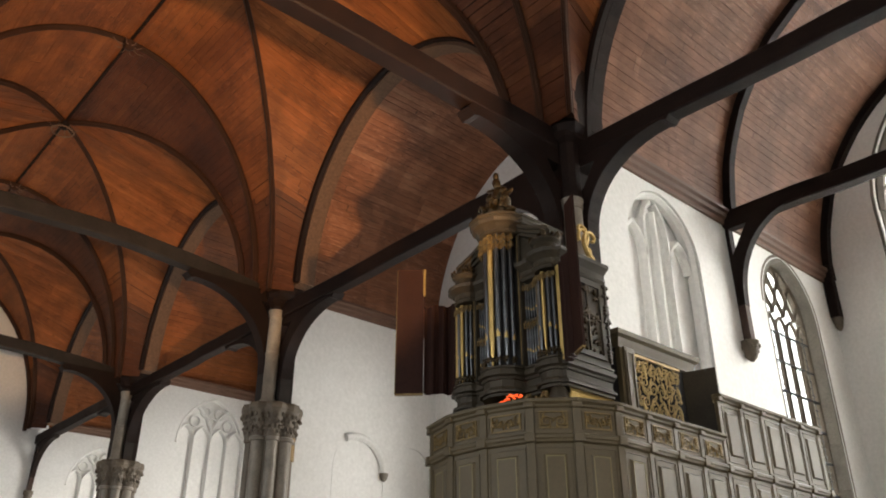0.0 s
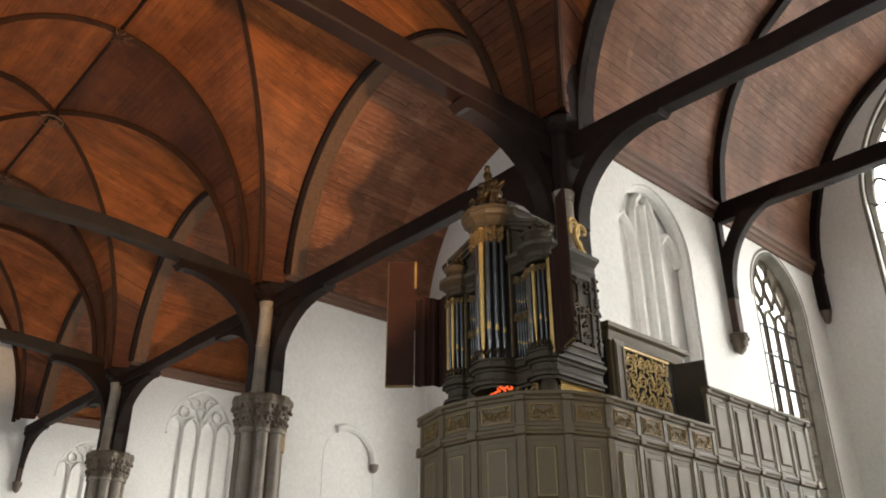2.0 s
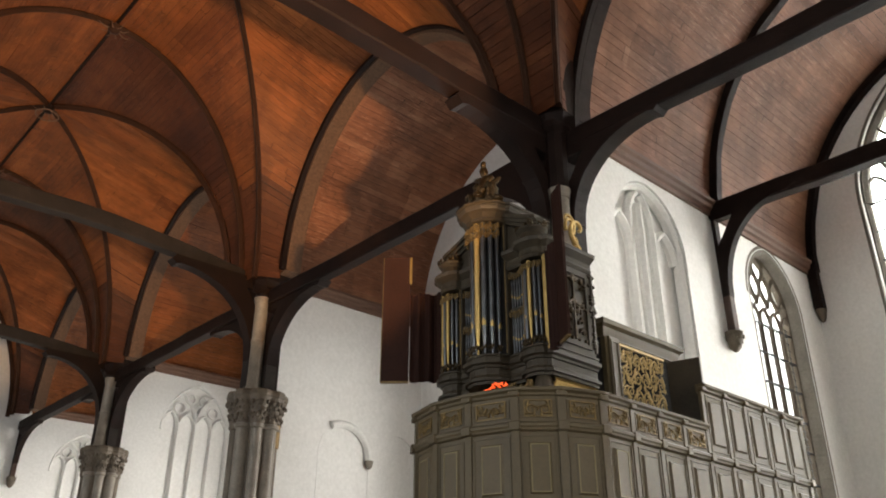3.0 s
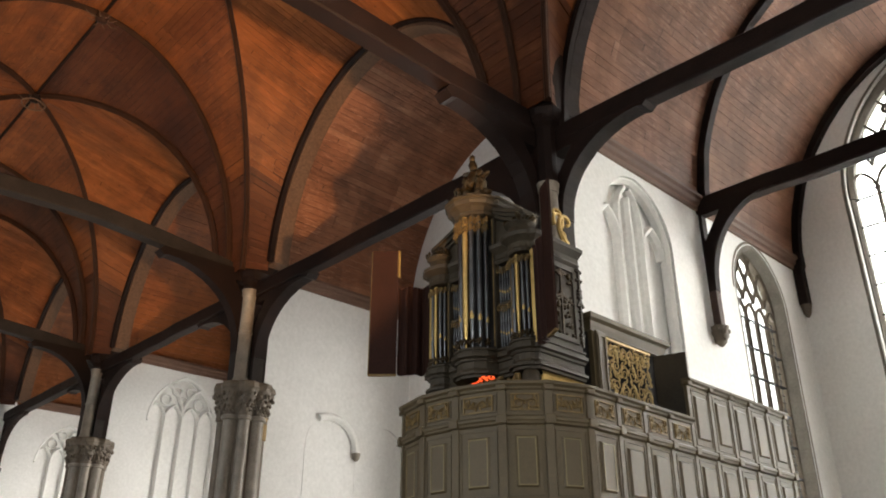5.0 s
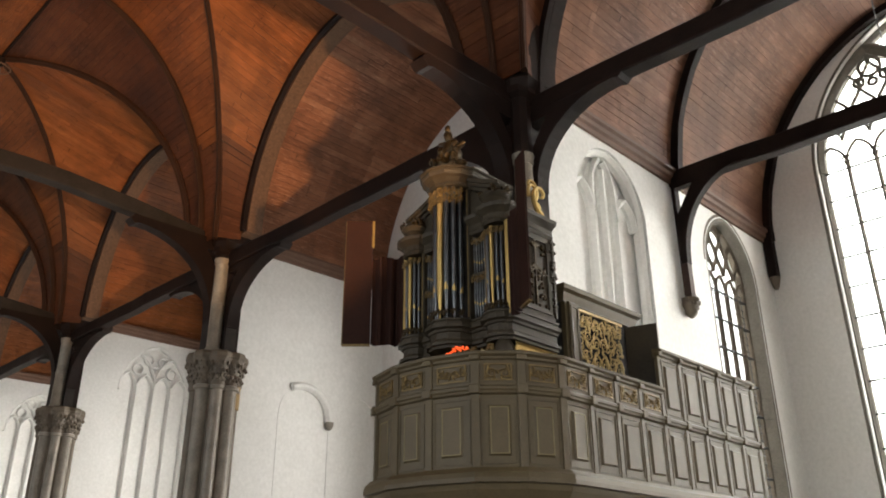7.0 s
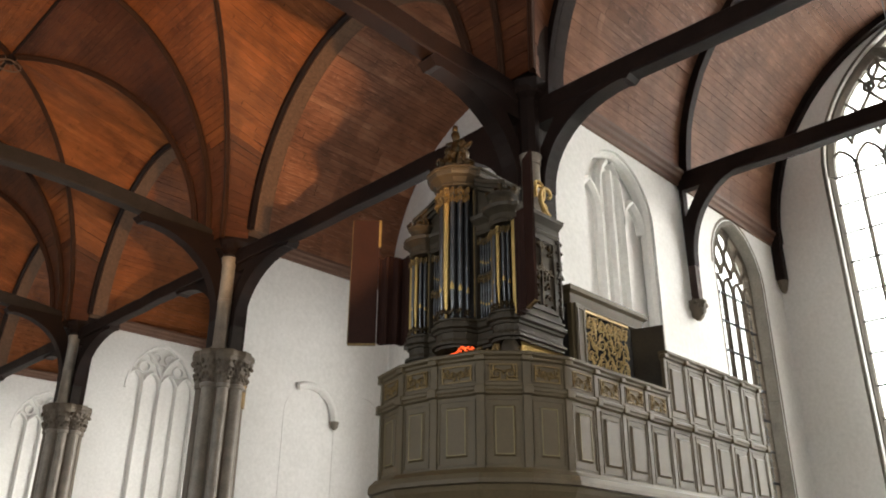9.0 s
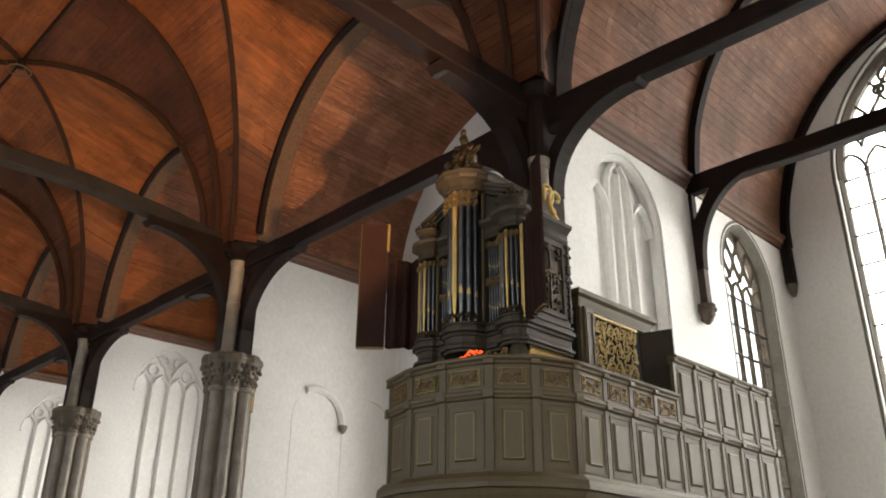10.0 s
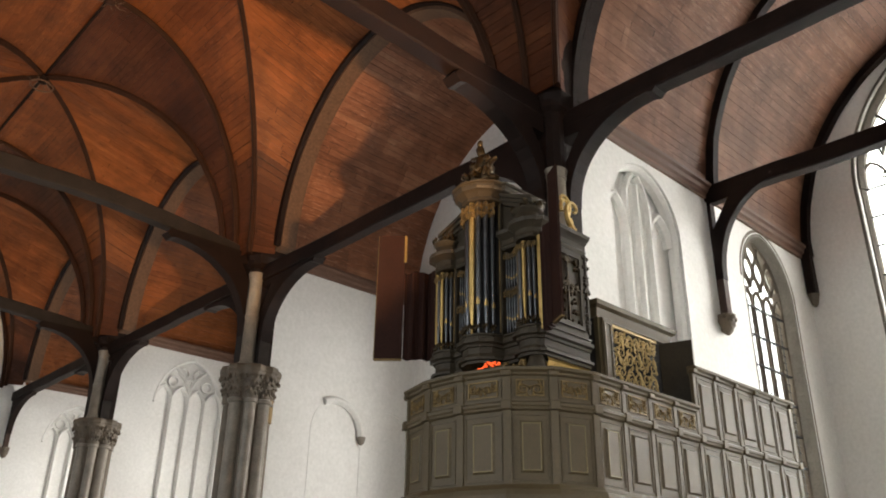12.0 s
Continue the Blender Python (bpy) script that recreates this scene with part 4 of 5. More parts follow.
def vine(bm, place, w, h, lobes, thick, inside=None):
    """Mirrored acanthus vine: a waving stem with a spiral and three leaves in every lobe."""
    up = place(0, 0, 0) - place(0, 0, 1)
    blade = ((-0.5, -0.4), (0.5, -0.4), (0.3, 0.3), (0, 0.5), (-0.3, 0.3))

    def stroke(line, t0, taper):
        if inside and not all(inside(u, v) for u, v in line):
            line = [q for q in line if inside(*q)]
            taper = taper[:len(line)]
        if len(line) > 2:
            sweep(bm, [place(u, v, 0) for u, v in line], t0, t0 * 0.9, up=up, section=blade, taper=taper)
    step = w / 2 / lobes
    for sg in (1, -1):
        stem = [(sg * w / 2 * j / (6 * lobes), 0.20 * h * math.sin(math.pi * j / 6)) for j in range(6 * lobes + 1)]
        stroke(stem, thick, [1.0] * len(stem))
        for i in range(lobes):
            flip = -1 if i % 2 else 1
            cu, cv, rad = (i + 0.5) * step, -flip * 0.10 * h, min(step * 0.46, h * 0.34)
            line = []
            for j in range(19):
                a = math.pi / 2 - j * 0.50
                rr = rad * (1 - 0.80 * j / 18)
                line.append((sg * (cu + rr * math.cos(a)), flip * (rr * math.sin(a)) + cv))
            stroke(line, thick, [1.15 - 0.035 * j for j in range(19)])
            for a0, ln in ((2.5, 0.62), (0.7, 0.66), (-0.9, 0.60), (-2.3, 0.55)):
                ln = ln * min(step, h)
                leaf = [(cu + (rad * 0.9 + ln * k / 5 * 0.62) * math.cos(a0 + 0.16 * k), cv + flip * (rad * 0.9 + ln * k / 5 * 0.8) * math.sin(a0 + 0.16 * k)) for k in range(6)]
                lim = [(sg * max(0.0, min(w / 2, u)), max(-h / 2, min(h / 2, v))) for u, v in leaf]
                keep = [lim[0]] + [q for q, p in zip(lim[1:], lim) if math.hypot(q[0] - p[0], q[1] - p[1]) > 0.002]
                stroke(keep, thick * 1.25, [0.6, 1.0, 1.3, 1.1, 0.7, 0.3][:len(keep)])


def offset_line(pts, d, closed=False):
    """A plan line moved sideways by d, mitred."""
    out, n = [], len(pts)
    for i, p in enumerate(pts):
        a = Vector(pts[i - 1]) if (i or closed) else None
        b = Vector(pts[(i + 1) % n]) if (i < n - 1 or closed) else None
        p = Vector(p)
        n1 = (p - a).normalized() if a else (b - p).normalized()
        n2 = (b - p).normalized() if b else n1
        m = Vector((n1.y + n2.y, -n1.x - n2.x))
        m = m / max(0.3, m.length_squared / 2)
        out.append(p + m * d)
    return out


def course(bm, line, prof, closed_prof=True):
    """A moulding along a plan line. prof: (outward, z)."""
    rings = []
    offs = [offset_line(line, o) for o, z in prof]
    for i in range(len(line)):
        rings.append([bm.verts.new((offs[k][i].x, offs[k][i].y, prof[k][1])) for k in range(len(prof))])
    m = len(prof)
    for a, b in zip(rings, rings[1:]):
        for k in range(m if closed_prof else m - 1):
            bm.faces.new((a[k], a[(k + 1) % m], b[(k + 1) % m], b[k]))
    if closed_prof:
        bm.faces.new(rings[0])
        bm.faces.new(rings[-1][::-1])


# ---- organ gallery ----
gallery = tagged(new("organ_gallery"), "olive-grey panelled wooden organ gallery with gilded carved fields", "gallery")
gallery.location = (0, 0, 0)
GY = 4.80
BOW = [(6.68, 4.80), (6.25, 4.97), (5.93, 5.29), (5.78, 5.78), (5.76, 6.24), (5.91, 6.72), (6.25, 7.04), (6.68, 7.20)]
WING_LOW = [8.62, 8.135, 7.65, 7.165, 6.68]
WING_HIGH = [11.045, 10.56, 10.075, 9.59, 9.105, 8.62]
FRONT = [(11.045, 6.2)] + [(x, GY) for x in WING_HIGH] + [(x, GY) for x in WING_LOW[1:-1]] + BOW + [(7.7, 7.20)]
# the line runs with the outside on its right when walked from the wall end; turn it so that offsets go outwards
FRONT = FRONT[::-1]
bm = bmesh.new()
course(bm, FRONT, [(0.0, 2.74), (0.05, 2.74), (0.075, 2.71), (0.10, 2.69), (0.115, 2.64), (0.115, 2.60), (0.0, 2.58)])
part("base_moulding", bm, PAINT, gallery)
bm = bmesh.new()
course(bm, FRONT, [(-0.02, 2.60), (0.07, 2.60), (0.05, 2.54), (0.0, 2.46), (-0.07, 2.38), (-0.17, 2.33), (-0.17, 2.28), (-0.4, 2.28), (-0.4, 2.60)])
part("cove", bm, PAINT, gallery, "curved underside moulding")
bm = bmesh.new()
slab(bm, [tuple(p) for p in offset_line(FRONT, -0.05)] + [(10.99, 6.18), (7.7, 6.18)][1:], [], lambda u, v, d: Vector((u, v, 2.6 + d)), 0.1)
part("gallery_floor", bm, PAINT, gallery)
low_line = [(8.62, GY), *[(x, GY) for x in WING_LOW[1:-1]], *BOW, (7.7, 7.20)][::-1]
high_line = [(11.045, 6.2), *[(x, GY) for x in WING_HIGH]][::-1]
RAIL = [(-0.07, 3.775), (0.0, 3.775), (0.02, 3.79), (0.025, 3.81), (0.055, 3.83), (0.06, 3.855), (0.03, 3.87), (-0.07, 3.87)]
bm = bmesh.new()
course(bm, low_line, RAIL)
part("top_rail", bm, PAINT, gallery, "moulded top rail")
bm = bmesh.new()
course(bm, high_line, [(o, z + 0.475) for o, z in RAIL])
part("top_rail", bm, PAINT, gallery, "moulded raised top rail")
bm = bmesh.new()
course(bm, FRONT, [(-0.04, 3.43), (0.0, 3.43), (0.03, 3.445), (0.035, 3.465), (0.05, 3.48), (0.05, 3.505), (0.02, 3.525), (-0.04, 3.53)])
part("middle_rail", bm, PAINT, gallery)

orn_rnd = random.Random(21)
ORN = []
for k in range(3):
    bm = bmesh.new()
    vine(bm, lambda u, v, d: Vector((u, -d, v)), 0.20, 0.13, (1, 2, 1)[k], (0.013, 0.010, 0.014)[k])
    ORN.append(mesh_from("gilt_carving", bm, DULLGOLD))


def frame_strip(bm, u0, u1, v0, v1, w, d0, d1, place):
    slab(bm, [(u0, v0), (u1, v0), (u1, v1), (u0, v1)], [[(u0 + w, v0 + w), (u1 - w, v0 + w), (u1 - w, v1 - w), (u0 + w, v1 - w)]], lambda u, v, d: place(u, v, d0 + d), d1 - d0)


def parapet(p, q, z0, z1, ornament, gilt, high=False):
    """One bay of the parapet between two posts: board, framed field, raised panel or carving."""
    p, q = Vector(p), Vector(q)
    L = (q - p).length
    d = (q - p) / L
    nrm = Vector((-d.y, d.x))
    mid = (p + q) / 2
    place = lambda u, v, dd: Vector((mid.x + d.x * u + nrm.x * dd, mid.y + d.y * u + nrm.y * dd, v))
    bm = bmesh.new()
    slab(bm, [(-L / 2, z0), (L / 2, z0), (L / 2, z1), (-L / 2, z1)], [], lambda u, v, dd: place(u, v, -0.045 + dd), 0.045)
    board = part("parapet_panel", bm, PAINT, gallery)
    a = L / 2 - 0.055
    bm = bmesh.new()
    frame_strip(bm, -a, a, z0 + 0.035, z1 - 0.03, 0.014, 0.0, 0.010, place)
    part("field_moulding", bm, PAINT, board)
    if ornament is None:
        b = L * (0.20 if gilt else 0.235)
        bm = bmesh.new()
        zz0, zz1 = z0 + 0.125, z1 - 0.115
        lo, hi = [], []
        for u, v, ku, kv in ((-b, zz0, 1, 1), (b, zz0, -1, 1), (b, zz1, -1, -1), (-b, zz1, 1, -1)):
            lo.append(bm.verts.new(place(u - ku * 0.018, v - kv * 0.018, -0.001)))
            hi.append(bm.verts.new(place(u, v, 0.020)))
        bm.faces.new(hi)
        for j in range(4):
            bm.faces.new((lo[j], lo[(j + 1) % 4], hi[(j + 1) % 4], hi[j]))
        part("raised_panel", bm, PAINT, board)
        if gilt:
            bm = bmesh.new()
            frame_strip(bm, -b, b, zz0, zz1, 0.010, 0.019, 0.024, place)
            part("gilt_line", bm, GILTLINE, board, "thin gilded line")
    else:
        b, zz0, zz1 = min(a - 0.045, 0.15), z0 + 0.055, z1 - 0.045
        bm = bmesh.new()
        frame_strip(bm, -b - 0.012, b + 0.012, zz0 - 0.012, zz1 + 0.012, 0.012, 0.0, 0.015, place)
        part("gilt_line", bm, DULLGOLD, board, "thin gilded frame")
        ob = new("gilt_carving", ORN[ornament])
        ob.parent = board
        z = (zz0 + zz1) / 2
        ob.matrix_basis = Matrix(((d.x, nrm.x, 0, mid.x + nrm.x * 0.012), (d.y, nrm.y, 0, mid.y + nrm.y * 0.012), (0, 0, 1, z), (0, 0, 0, 1))) @ Matrix.Diagonal((b / 0.10, 1, (zz1 - zz0) / 0.13, 1))
        ob["label"] = "gilded carved foliage"
    return board


def pilaster(p, out, z0, z1, w=0.07):
    bm = bmesh.new()
    m = Matrix.Translation((p[0], p[1], 0)) @ Matrix.Rotation(math.atan2(out[1], out[0]), 4, 'Z')
    box(bm, (-0.03, -w / 2, z0), (0.014, w / 2, z1), m, bev=0.004)
    part("pilaster", bm, PAINT, gallery)
    for low, high, out_by in ((3.436, 3.526, 0.060), (z1 - 0.004, z1 + 0.05, 0.050)):
        bm = bmesh.new()
        box(bm, (-0.03, -w / 2 - 0.012, low), (out_by, w / 2 + 0.012, high), m, bev=0.008)
        part("rail_block", bm, PAINT, gallery)


bays = list(zip([(x, GY) for x in WING_LOW], [(x, GY) for x in WING_LOW[1:]]))
for k, (p, q) in enumerate(bays):
    parapet(p, q, 3.53, 3.775, 0, False)
    parapet(p, q, 2.74, 3.43, None, k == 3)
for k, (p, q) in enumerate(zip(BOW, BOW[1:])):
    parapet(p, q, 3.53, 3.775, 1 + k % 2, False)
    parapet(p, q, 2.74, 3.43, None, True)
for p, q in zip([(x, GY) for x in WING_HIGH], [(x, GY) for x in WING_HIGH[1:]]):
    parapet(p, q, 3.53, 4.25, None, False)
    parapet(p, q, 2.74, 3.43, None, False)
for z0, z1 in ((3.53, 4.25), (2.74, 3.43)):
    parapet((11.045, 6.2), (11.045, GY), z0, z1, None, False)
parapet((6.68, 7.20), (7.7, 7.20), 2.74, 3.43, None, True)
for x in WING_HIGH:
    pilaster((x, GY), (0, -1), 2.74, 4.25)
for x in WING_LOW[1:-1]:
    pilaster((x, GY), (0, -1), 2.74, 3.775)
for k, p in enumerate(BOW):
    a = Vector(BOW[max(0, k - 1)]) if k else Vector((7.2, GY))
    b = Vector(BOW[k + 1]) if k < len(BOW) - 1 else Vector((7.7, 7.2))
    t = (b - a).normalized()
    pilaster(p, (-t.y, t.x), 2.74, 3.775, 0.085)

# ---- organ ----
organ = tagged(new("pipe_organ"), "dark pipe organ with gilded carving, tin pipes and open shutters", "organ")
OC = 6.05
HALF = 0.83


def tower(cx, cy, r, n, deep=1.0):
    return [(cx - r * deep * math.sin(math.pi * k / n), cy - r * math.cos(math.pi * k / n)) for k in range(n + 1)]


SIDE_R, MID_R, XF = 0.14, 0.23, 6.45
half_line = [(7.22, OC - HALF), (XF, OC - HALF), *tower(XF - 0.02, OC - 0.65, SIDE_R, 6, 0.62), (XF, OC - 0.50), (XF, OC - 0.26)]
mid_line = [(XF - 0.03, OC - 0.245), (XF - 0.15, OC - 0.22), (XF - 0.25, OC - 0.13), (XF - 0.29, OC), (XF - 0.25, OC + 0.13), (XF - 0.15, OC + 0.22), (XF - 0.03, OC + 0.245)]
mirror_half = [(x, 2 * OC - y) for x, y in half_line[::-1]]
CASE_LINE = (half_line + mid_line + mirror_half)[::-1]


def organ_course(name, prof, material=CASE, line=CASE_LINE, label=""):
    bm = bmesh.new()
    course(bm, line, prof)
    ob = part(name, bm, material, organ, label, True)
    ob.data.set_sharp_from_angle(angle=radians(14))
    return ob


# lower body down to the gallery floor, and its mouldings
bm = bmesh.new()
box(bm, (6.60, OC - 0.70, 2.7), (7.2, OC + 0.70, 4.1))
part("lower_case", bm, CASE, organ)
organ_course("lower_moulding", [(-0.10, 4.09), (0.015, 4.09), (0.015, 4.12), (0.05, 4.125), (0.05, 4.155), (0.02, 4.16), (0.0, 4.20), (0.0, 4.27), (0.02, 4.275), (0.03, 4.30), (0.065, 4.315), (0.065, 4.355), (0.03, 4.36), (0.025, 4.395), (0.04, 4.40), (0.04, 4.42), (0.0, 4.43), (-0.10, 4.44)], label="stepped base moulding")
bm = bmesh.new()
slab(bm, [tuple(p) for p in offset_line(CASE_LINE, -0.03)], [], lambda u, v, d: Vector((u, v, 4.095 + d)), 0.02)
part("case_bottom", bm, CASE, organ)
# solid blocks; the shade behind the pipes is put into their near-black colour
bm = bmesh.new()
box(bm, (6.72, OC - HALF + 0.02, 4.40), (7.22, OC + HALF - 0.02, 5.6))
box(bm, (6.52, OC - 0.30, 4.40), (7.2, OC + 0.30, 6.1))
part("case_body", bm, SHADE_BLACK, organ, "solid case block, near-black as the shade behind the pipes")
# sides with panels
for s in (-1, 1):
    y = OC + s * HALF
    bm = bmesh.new()
    box(bm, (6.45, min(y, y - s * 0.04), 4.40), (7.22, max(y, y - s * 0.04), 5.50))
    side = part("side_panel", bm, CASE, organ)
    bm = bmesh.new()
    frame_strip(bm, 6.60, 7.14, 4.50, 5.40, 0.05, 0.0, 0.025, lambda u, v, d: Vector((u, y + s * d, v)))
    part("panel_frame", bm, CASE, side)
    bm = bmesh.new()
    scrollwork(bm, lambda u, v, d: Vector((6.87 + u, y + s * 0.02 - s * d, 4.95 + v)), 0.40, 0.76, 4, 2, 0.03, orn_rnd, stem=True)
    part("side_carving", bm, FIGURE, side, "darkened carved shield and foliage")
    bm = bmesh.new()
    scrollwork(bm, lambda u, v, d: Vector((7.19 + u, y + s * 0.03 - s * d, 4.95 + v)), 0.10, 0.95, 5, 1, 0.035, orn_rnd, stem=True)
    part("edge_carving", bm, CASE, side)
    bm = bmesh.new()
    for line, th in ((curl((0.10, -0.17), 2.6, 0.17, -1, 17), 0.058), (curl((-0.02, -0.02), 0.9, 0.13, 1, 15), 0.050), (curl((-0.12, 0.02), 1.9, 0.10, -1, 13), 0.042), (curl((-0.02, -0.17), 0.3, 0.09, 1, 11), 0.036)):
        tap = [1.2 - 0.7 * k / len(line) for k in range(len(line))]
        sweep(bm, [(6.94 + u, y + s * 0.02, 5.86 + v) for u, v in line], th, th, up=(0, s, 0), section=ROUND6, taper=tap)
    part("gilt_scroll", bm, GOLD, organ, "bright gilded scroll on the case side")
    # scroll brackets under the case
    bm = bmesh.new()
    for k in range(24):
        u = 6.50 + 0.70 * k / 23
        sweep(bm, [(u, y - s * 0.05, 3.92), (u + 0.004, y - s * 0.015, 3.98), (u + 0.006, y + s * 0.01, 4.04), (u + 0.012, y - s * 0.012, 4.085)], 0.026, 0.03, up=(1, 0, 0), section=ROUND6, taper=[0.8, 1.05, 1.0, 0.5])
    sweep(bm, [(6.48, y - s * 0.06, 3.97), (7.22, y - s * 0.06, 3.97)], 0.03, 0.14)
    part("gilt_bracket", bm, GOLD, organ, "gilded carved bracket under the case")

# stiles between the pipe fields
for dy, x, gold in ((-HALF + 0.02, XF, True), (-0.505, XF, False), (-0.245, XF - 0.01, False), (0.245, XF - 0.01, False), (0.505, XF, False), (HALF - 0.02, XF, True)):
    bm = bmesh.new()
    top = 6.05 if abs(dy) < 0.4 else 5.48
    box(bm, (x - 0.02, OC + dy - 0.022, 4.44), (x + 0.06, OC + dy + 0.022, top), bev=0.006)
    st = part("stile", bm, CASE, organ)
    bm = bmesh.new()
    box(bm, (x - 0.03, OC + dy - (0.018 if gold else 0.006), 4.46), (x - 0.015, OC + dy + (0.018 if gold else 0.006), top - 0.02), bev=0.004)
    part("gilt_edge", bm, GOLD if gold else DULLGOLD, st, "gilded strip")

# entablatures
right_line = (half_line[:-1] + [(XF, OC - 0.25)])[::-1]
left_line = [(x, 2 * OC - y) for x, y in right_line[::-1]]
ENT = [(-0.09, 5.44), (0.01, 5.44), (0.03, 5.47), (0.02, 5.50), (0.02, 5.55), (0.05, 5.58), (0.09, 5.61), (0.10, 5.65), (0.06, 5.67), (-0.09, 5.67)]
for ln in (right_line, left_line):
    organ_course("side_cornice", ENT, line=ln, label="curved moulded cornice")
    bm = bmesh.new()
    poly = [tuple(p) for p in offset_line(ln, 0.04)]
    slab(bm, poly, [], lambda u, v, d: Vector((u, v, 5.655 + d)), 0.01)
    part("cornice_top", bm, CASE, organ)
top_line = ([(7.1, OC - 0.27), (XF - 0.01, OC - 0.27)] + mid_line + [(XF - 0.01, OC + 0.27), (7.1, OC + 0.27)])[::-1]
organ_course("tower_cornice", [(-0.08, 6.06), (0.0, 6.06), (0.018, 6.075), (0.018, 6.10), (0.012, 6.105), (0.03, 6.12), (0.06, 6.15), (0.10, 6.17), (0.105, 6.185), (0.115, 6.20), (0.115, 6.23), (0.135, 6.24), (0.135, 6.265), (-0.08, 6.275)], line=top_line, label="projecting tower cornice")
bm = bmesh.new()
slab(bm, [tuple(p) for p in offset_line(top_line, 0.03)], [], lambda u, v, d: Vector((u, v, 6.25 + d)), 0.012)
part("tower_top", bm, CASE, organ)
# upper flats beside the tall tower
for s in (-1, 1):
    bm = bmesh.new()
    ya, yb = OC + s * 0.24, OC + s * 0.55
    swept = [(ya + s * 0.52 * k / 10, 6.05 - 0.24 * (k / 10) ** 0.75) for k in range(11)]
    slab(bm, [(ya, 5.66), (swept[-1][0], 5.66)] + swept[::-1], [], lambda u, v, d: Vector((6.46 + d, u, v)), 0.08)
    wing = part("upper_flat", bm, CASE, organ)
    bm = bmesh.new()
    for lift, out, thick in ((0.02, 0.02, 0.05), (0.065, 0.055, 0.05), (0.11, 0.085, 0.045)):
        low, high = [(u, v + lift) for u, v in swept], [(u, v + lift + thick) for u, v in swept[::-1]]
        slab(bm, low + high, [], lambda u, v, d: Vector((6.46 - out + d, u, v)), 0.10 + out)
    part("sweeping_cornice", bm, CASE, wing, "swept moulded cornice")
    bm = bmesh.new()
    scrollwork(bm, lambda u, v, d: Vector((6.48 + d, OC + s * 0.40 + u, 5.80 + v)), 0.16, 0.22, 2, 1, 0.03, orn_rnd)
    part("flat_carving", bm, DULLGOLD, wing, "dull gilded foliage")
    # cresting on the side towers
    bm = bmesh.new()
    lathe(bm, [(0.17, 5.66), (0.15, 5.70), (0.14, 5.75), (0.18, 5.79), (0.18, 5.81)], 14, (XF, OC + s * 0.65, 0))
    part("tower_cap", bm, CASE, organ, smooth=True)
    bm = bmesh.new()
    for k in range(34):
        a = orn_rnd.uniform(0, 6.28)
        rr = 0.19 * math.sqrt(orn_rnd.random())
        sp = bmesh.ops.create_icosphere(bm, subdivisions=1, radius=orn_rnd.uniform(0.022, 0.042))
        m = Matrix.Translation((XF + rr * math.cos(a), OC + s * 0.65 + rr * math.sin(a), 5.82 + 0.09 * (1 - rr / 0.21) + orn_rnd.uniform(-0.02, 0.03))) @ Euler((orn_rnd.uniform(0, 3), orn_rnd.uniform(0, 3), 0)).to_matrix().to_4x4() @ Matrix.Diagonal((1.5, 0.7, 0.8, 1))
        bmesh.ops.transform(bm, matrix=m, verts=sp["verts"])
    part("cresting", bm, FIGURE, organ, "darkened gilded carved flowers", smooth=True)


# pipes


def pipe_mesh(name, r, foot, body, mat):
    bm = bmesh.new()
    lathe(bm, [(r * 0.25, 0), (r * 0.35, 0.01), (r, foot), (r, foot + body), (r * 0.85, foot + body), (r * 0.85, foot + body - 0.01)], 12)
    return mesh_from(name, bm, mat, True)


def mouth_mesh(r, foot):
    bm = bmesh.new()
    n = 7
    top, lo = [], []
    for k in range(n):
        a = math.pi + radians(-55 + 110 * k / (n - 1))
        edge = 1 - abs(k - 3) / 3
        top.append(bm.verts.new((r * 1.03 * math.cos(a), r * 1.03 * math.sin(a), foot + r * (0.7 + 1.9 * edge))))
        lo.append(bm.verts.new((r * 1.03 * math.cos(a), r * 1.03 * math.sin(a), foot - r * 0.5)))
    for k in range(n - 1):
        bm.faces.new((lo[k], lo[k + 1], top[k + 1], top[k]))
    return mesh_from("mouth", bm, GOLD)


def add_pipe(x, y, z, r, foot, body, gilt=False, turn=0.0):
    ob = new("pipe", pipe_mesh("pipe", r, foot, body, GOLD if gilt else TIN))
    ob.parent = organ
    ob.matrix_basis = Matrix.Translation((x, y, z)) @ Matrix.Rotation(turn, 4, 'Z')
    ob["label"] = "gilded embossed organ pipe" if gilt else "dull tin organ pipe"
    if r > 0.012:
        mo = new("mouth", mouth_mesh(r, foot))
        mo.parent = ob
        mo["label"] = "gilded pipe mouth"
    return ob


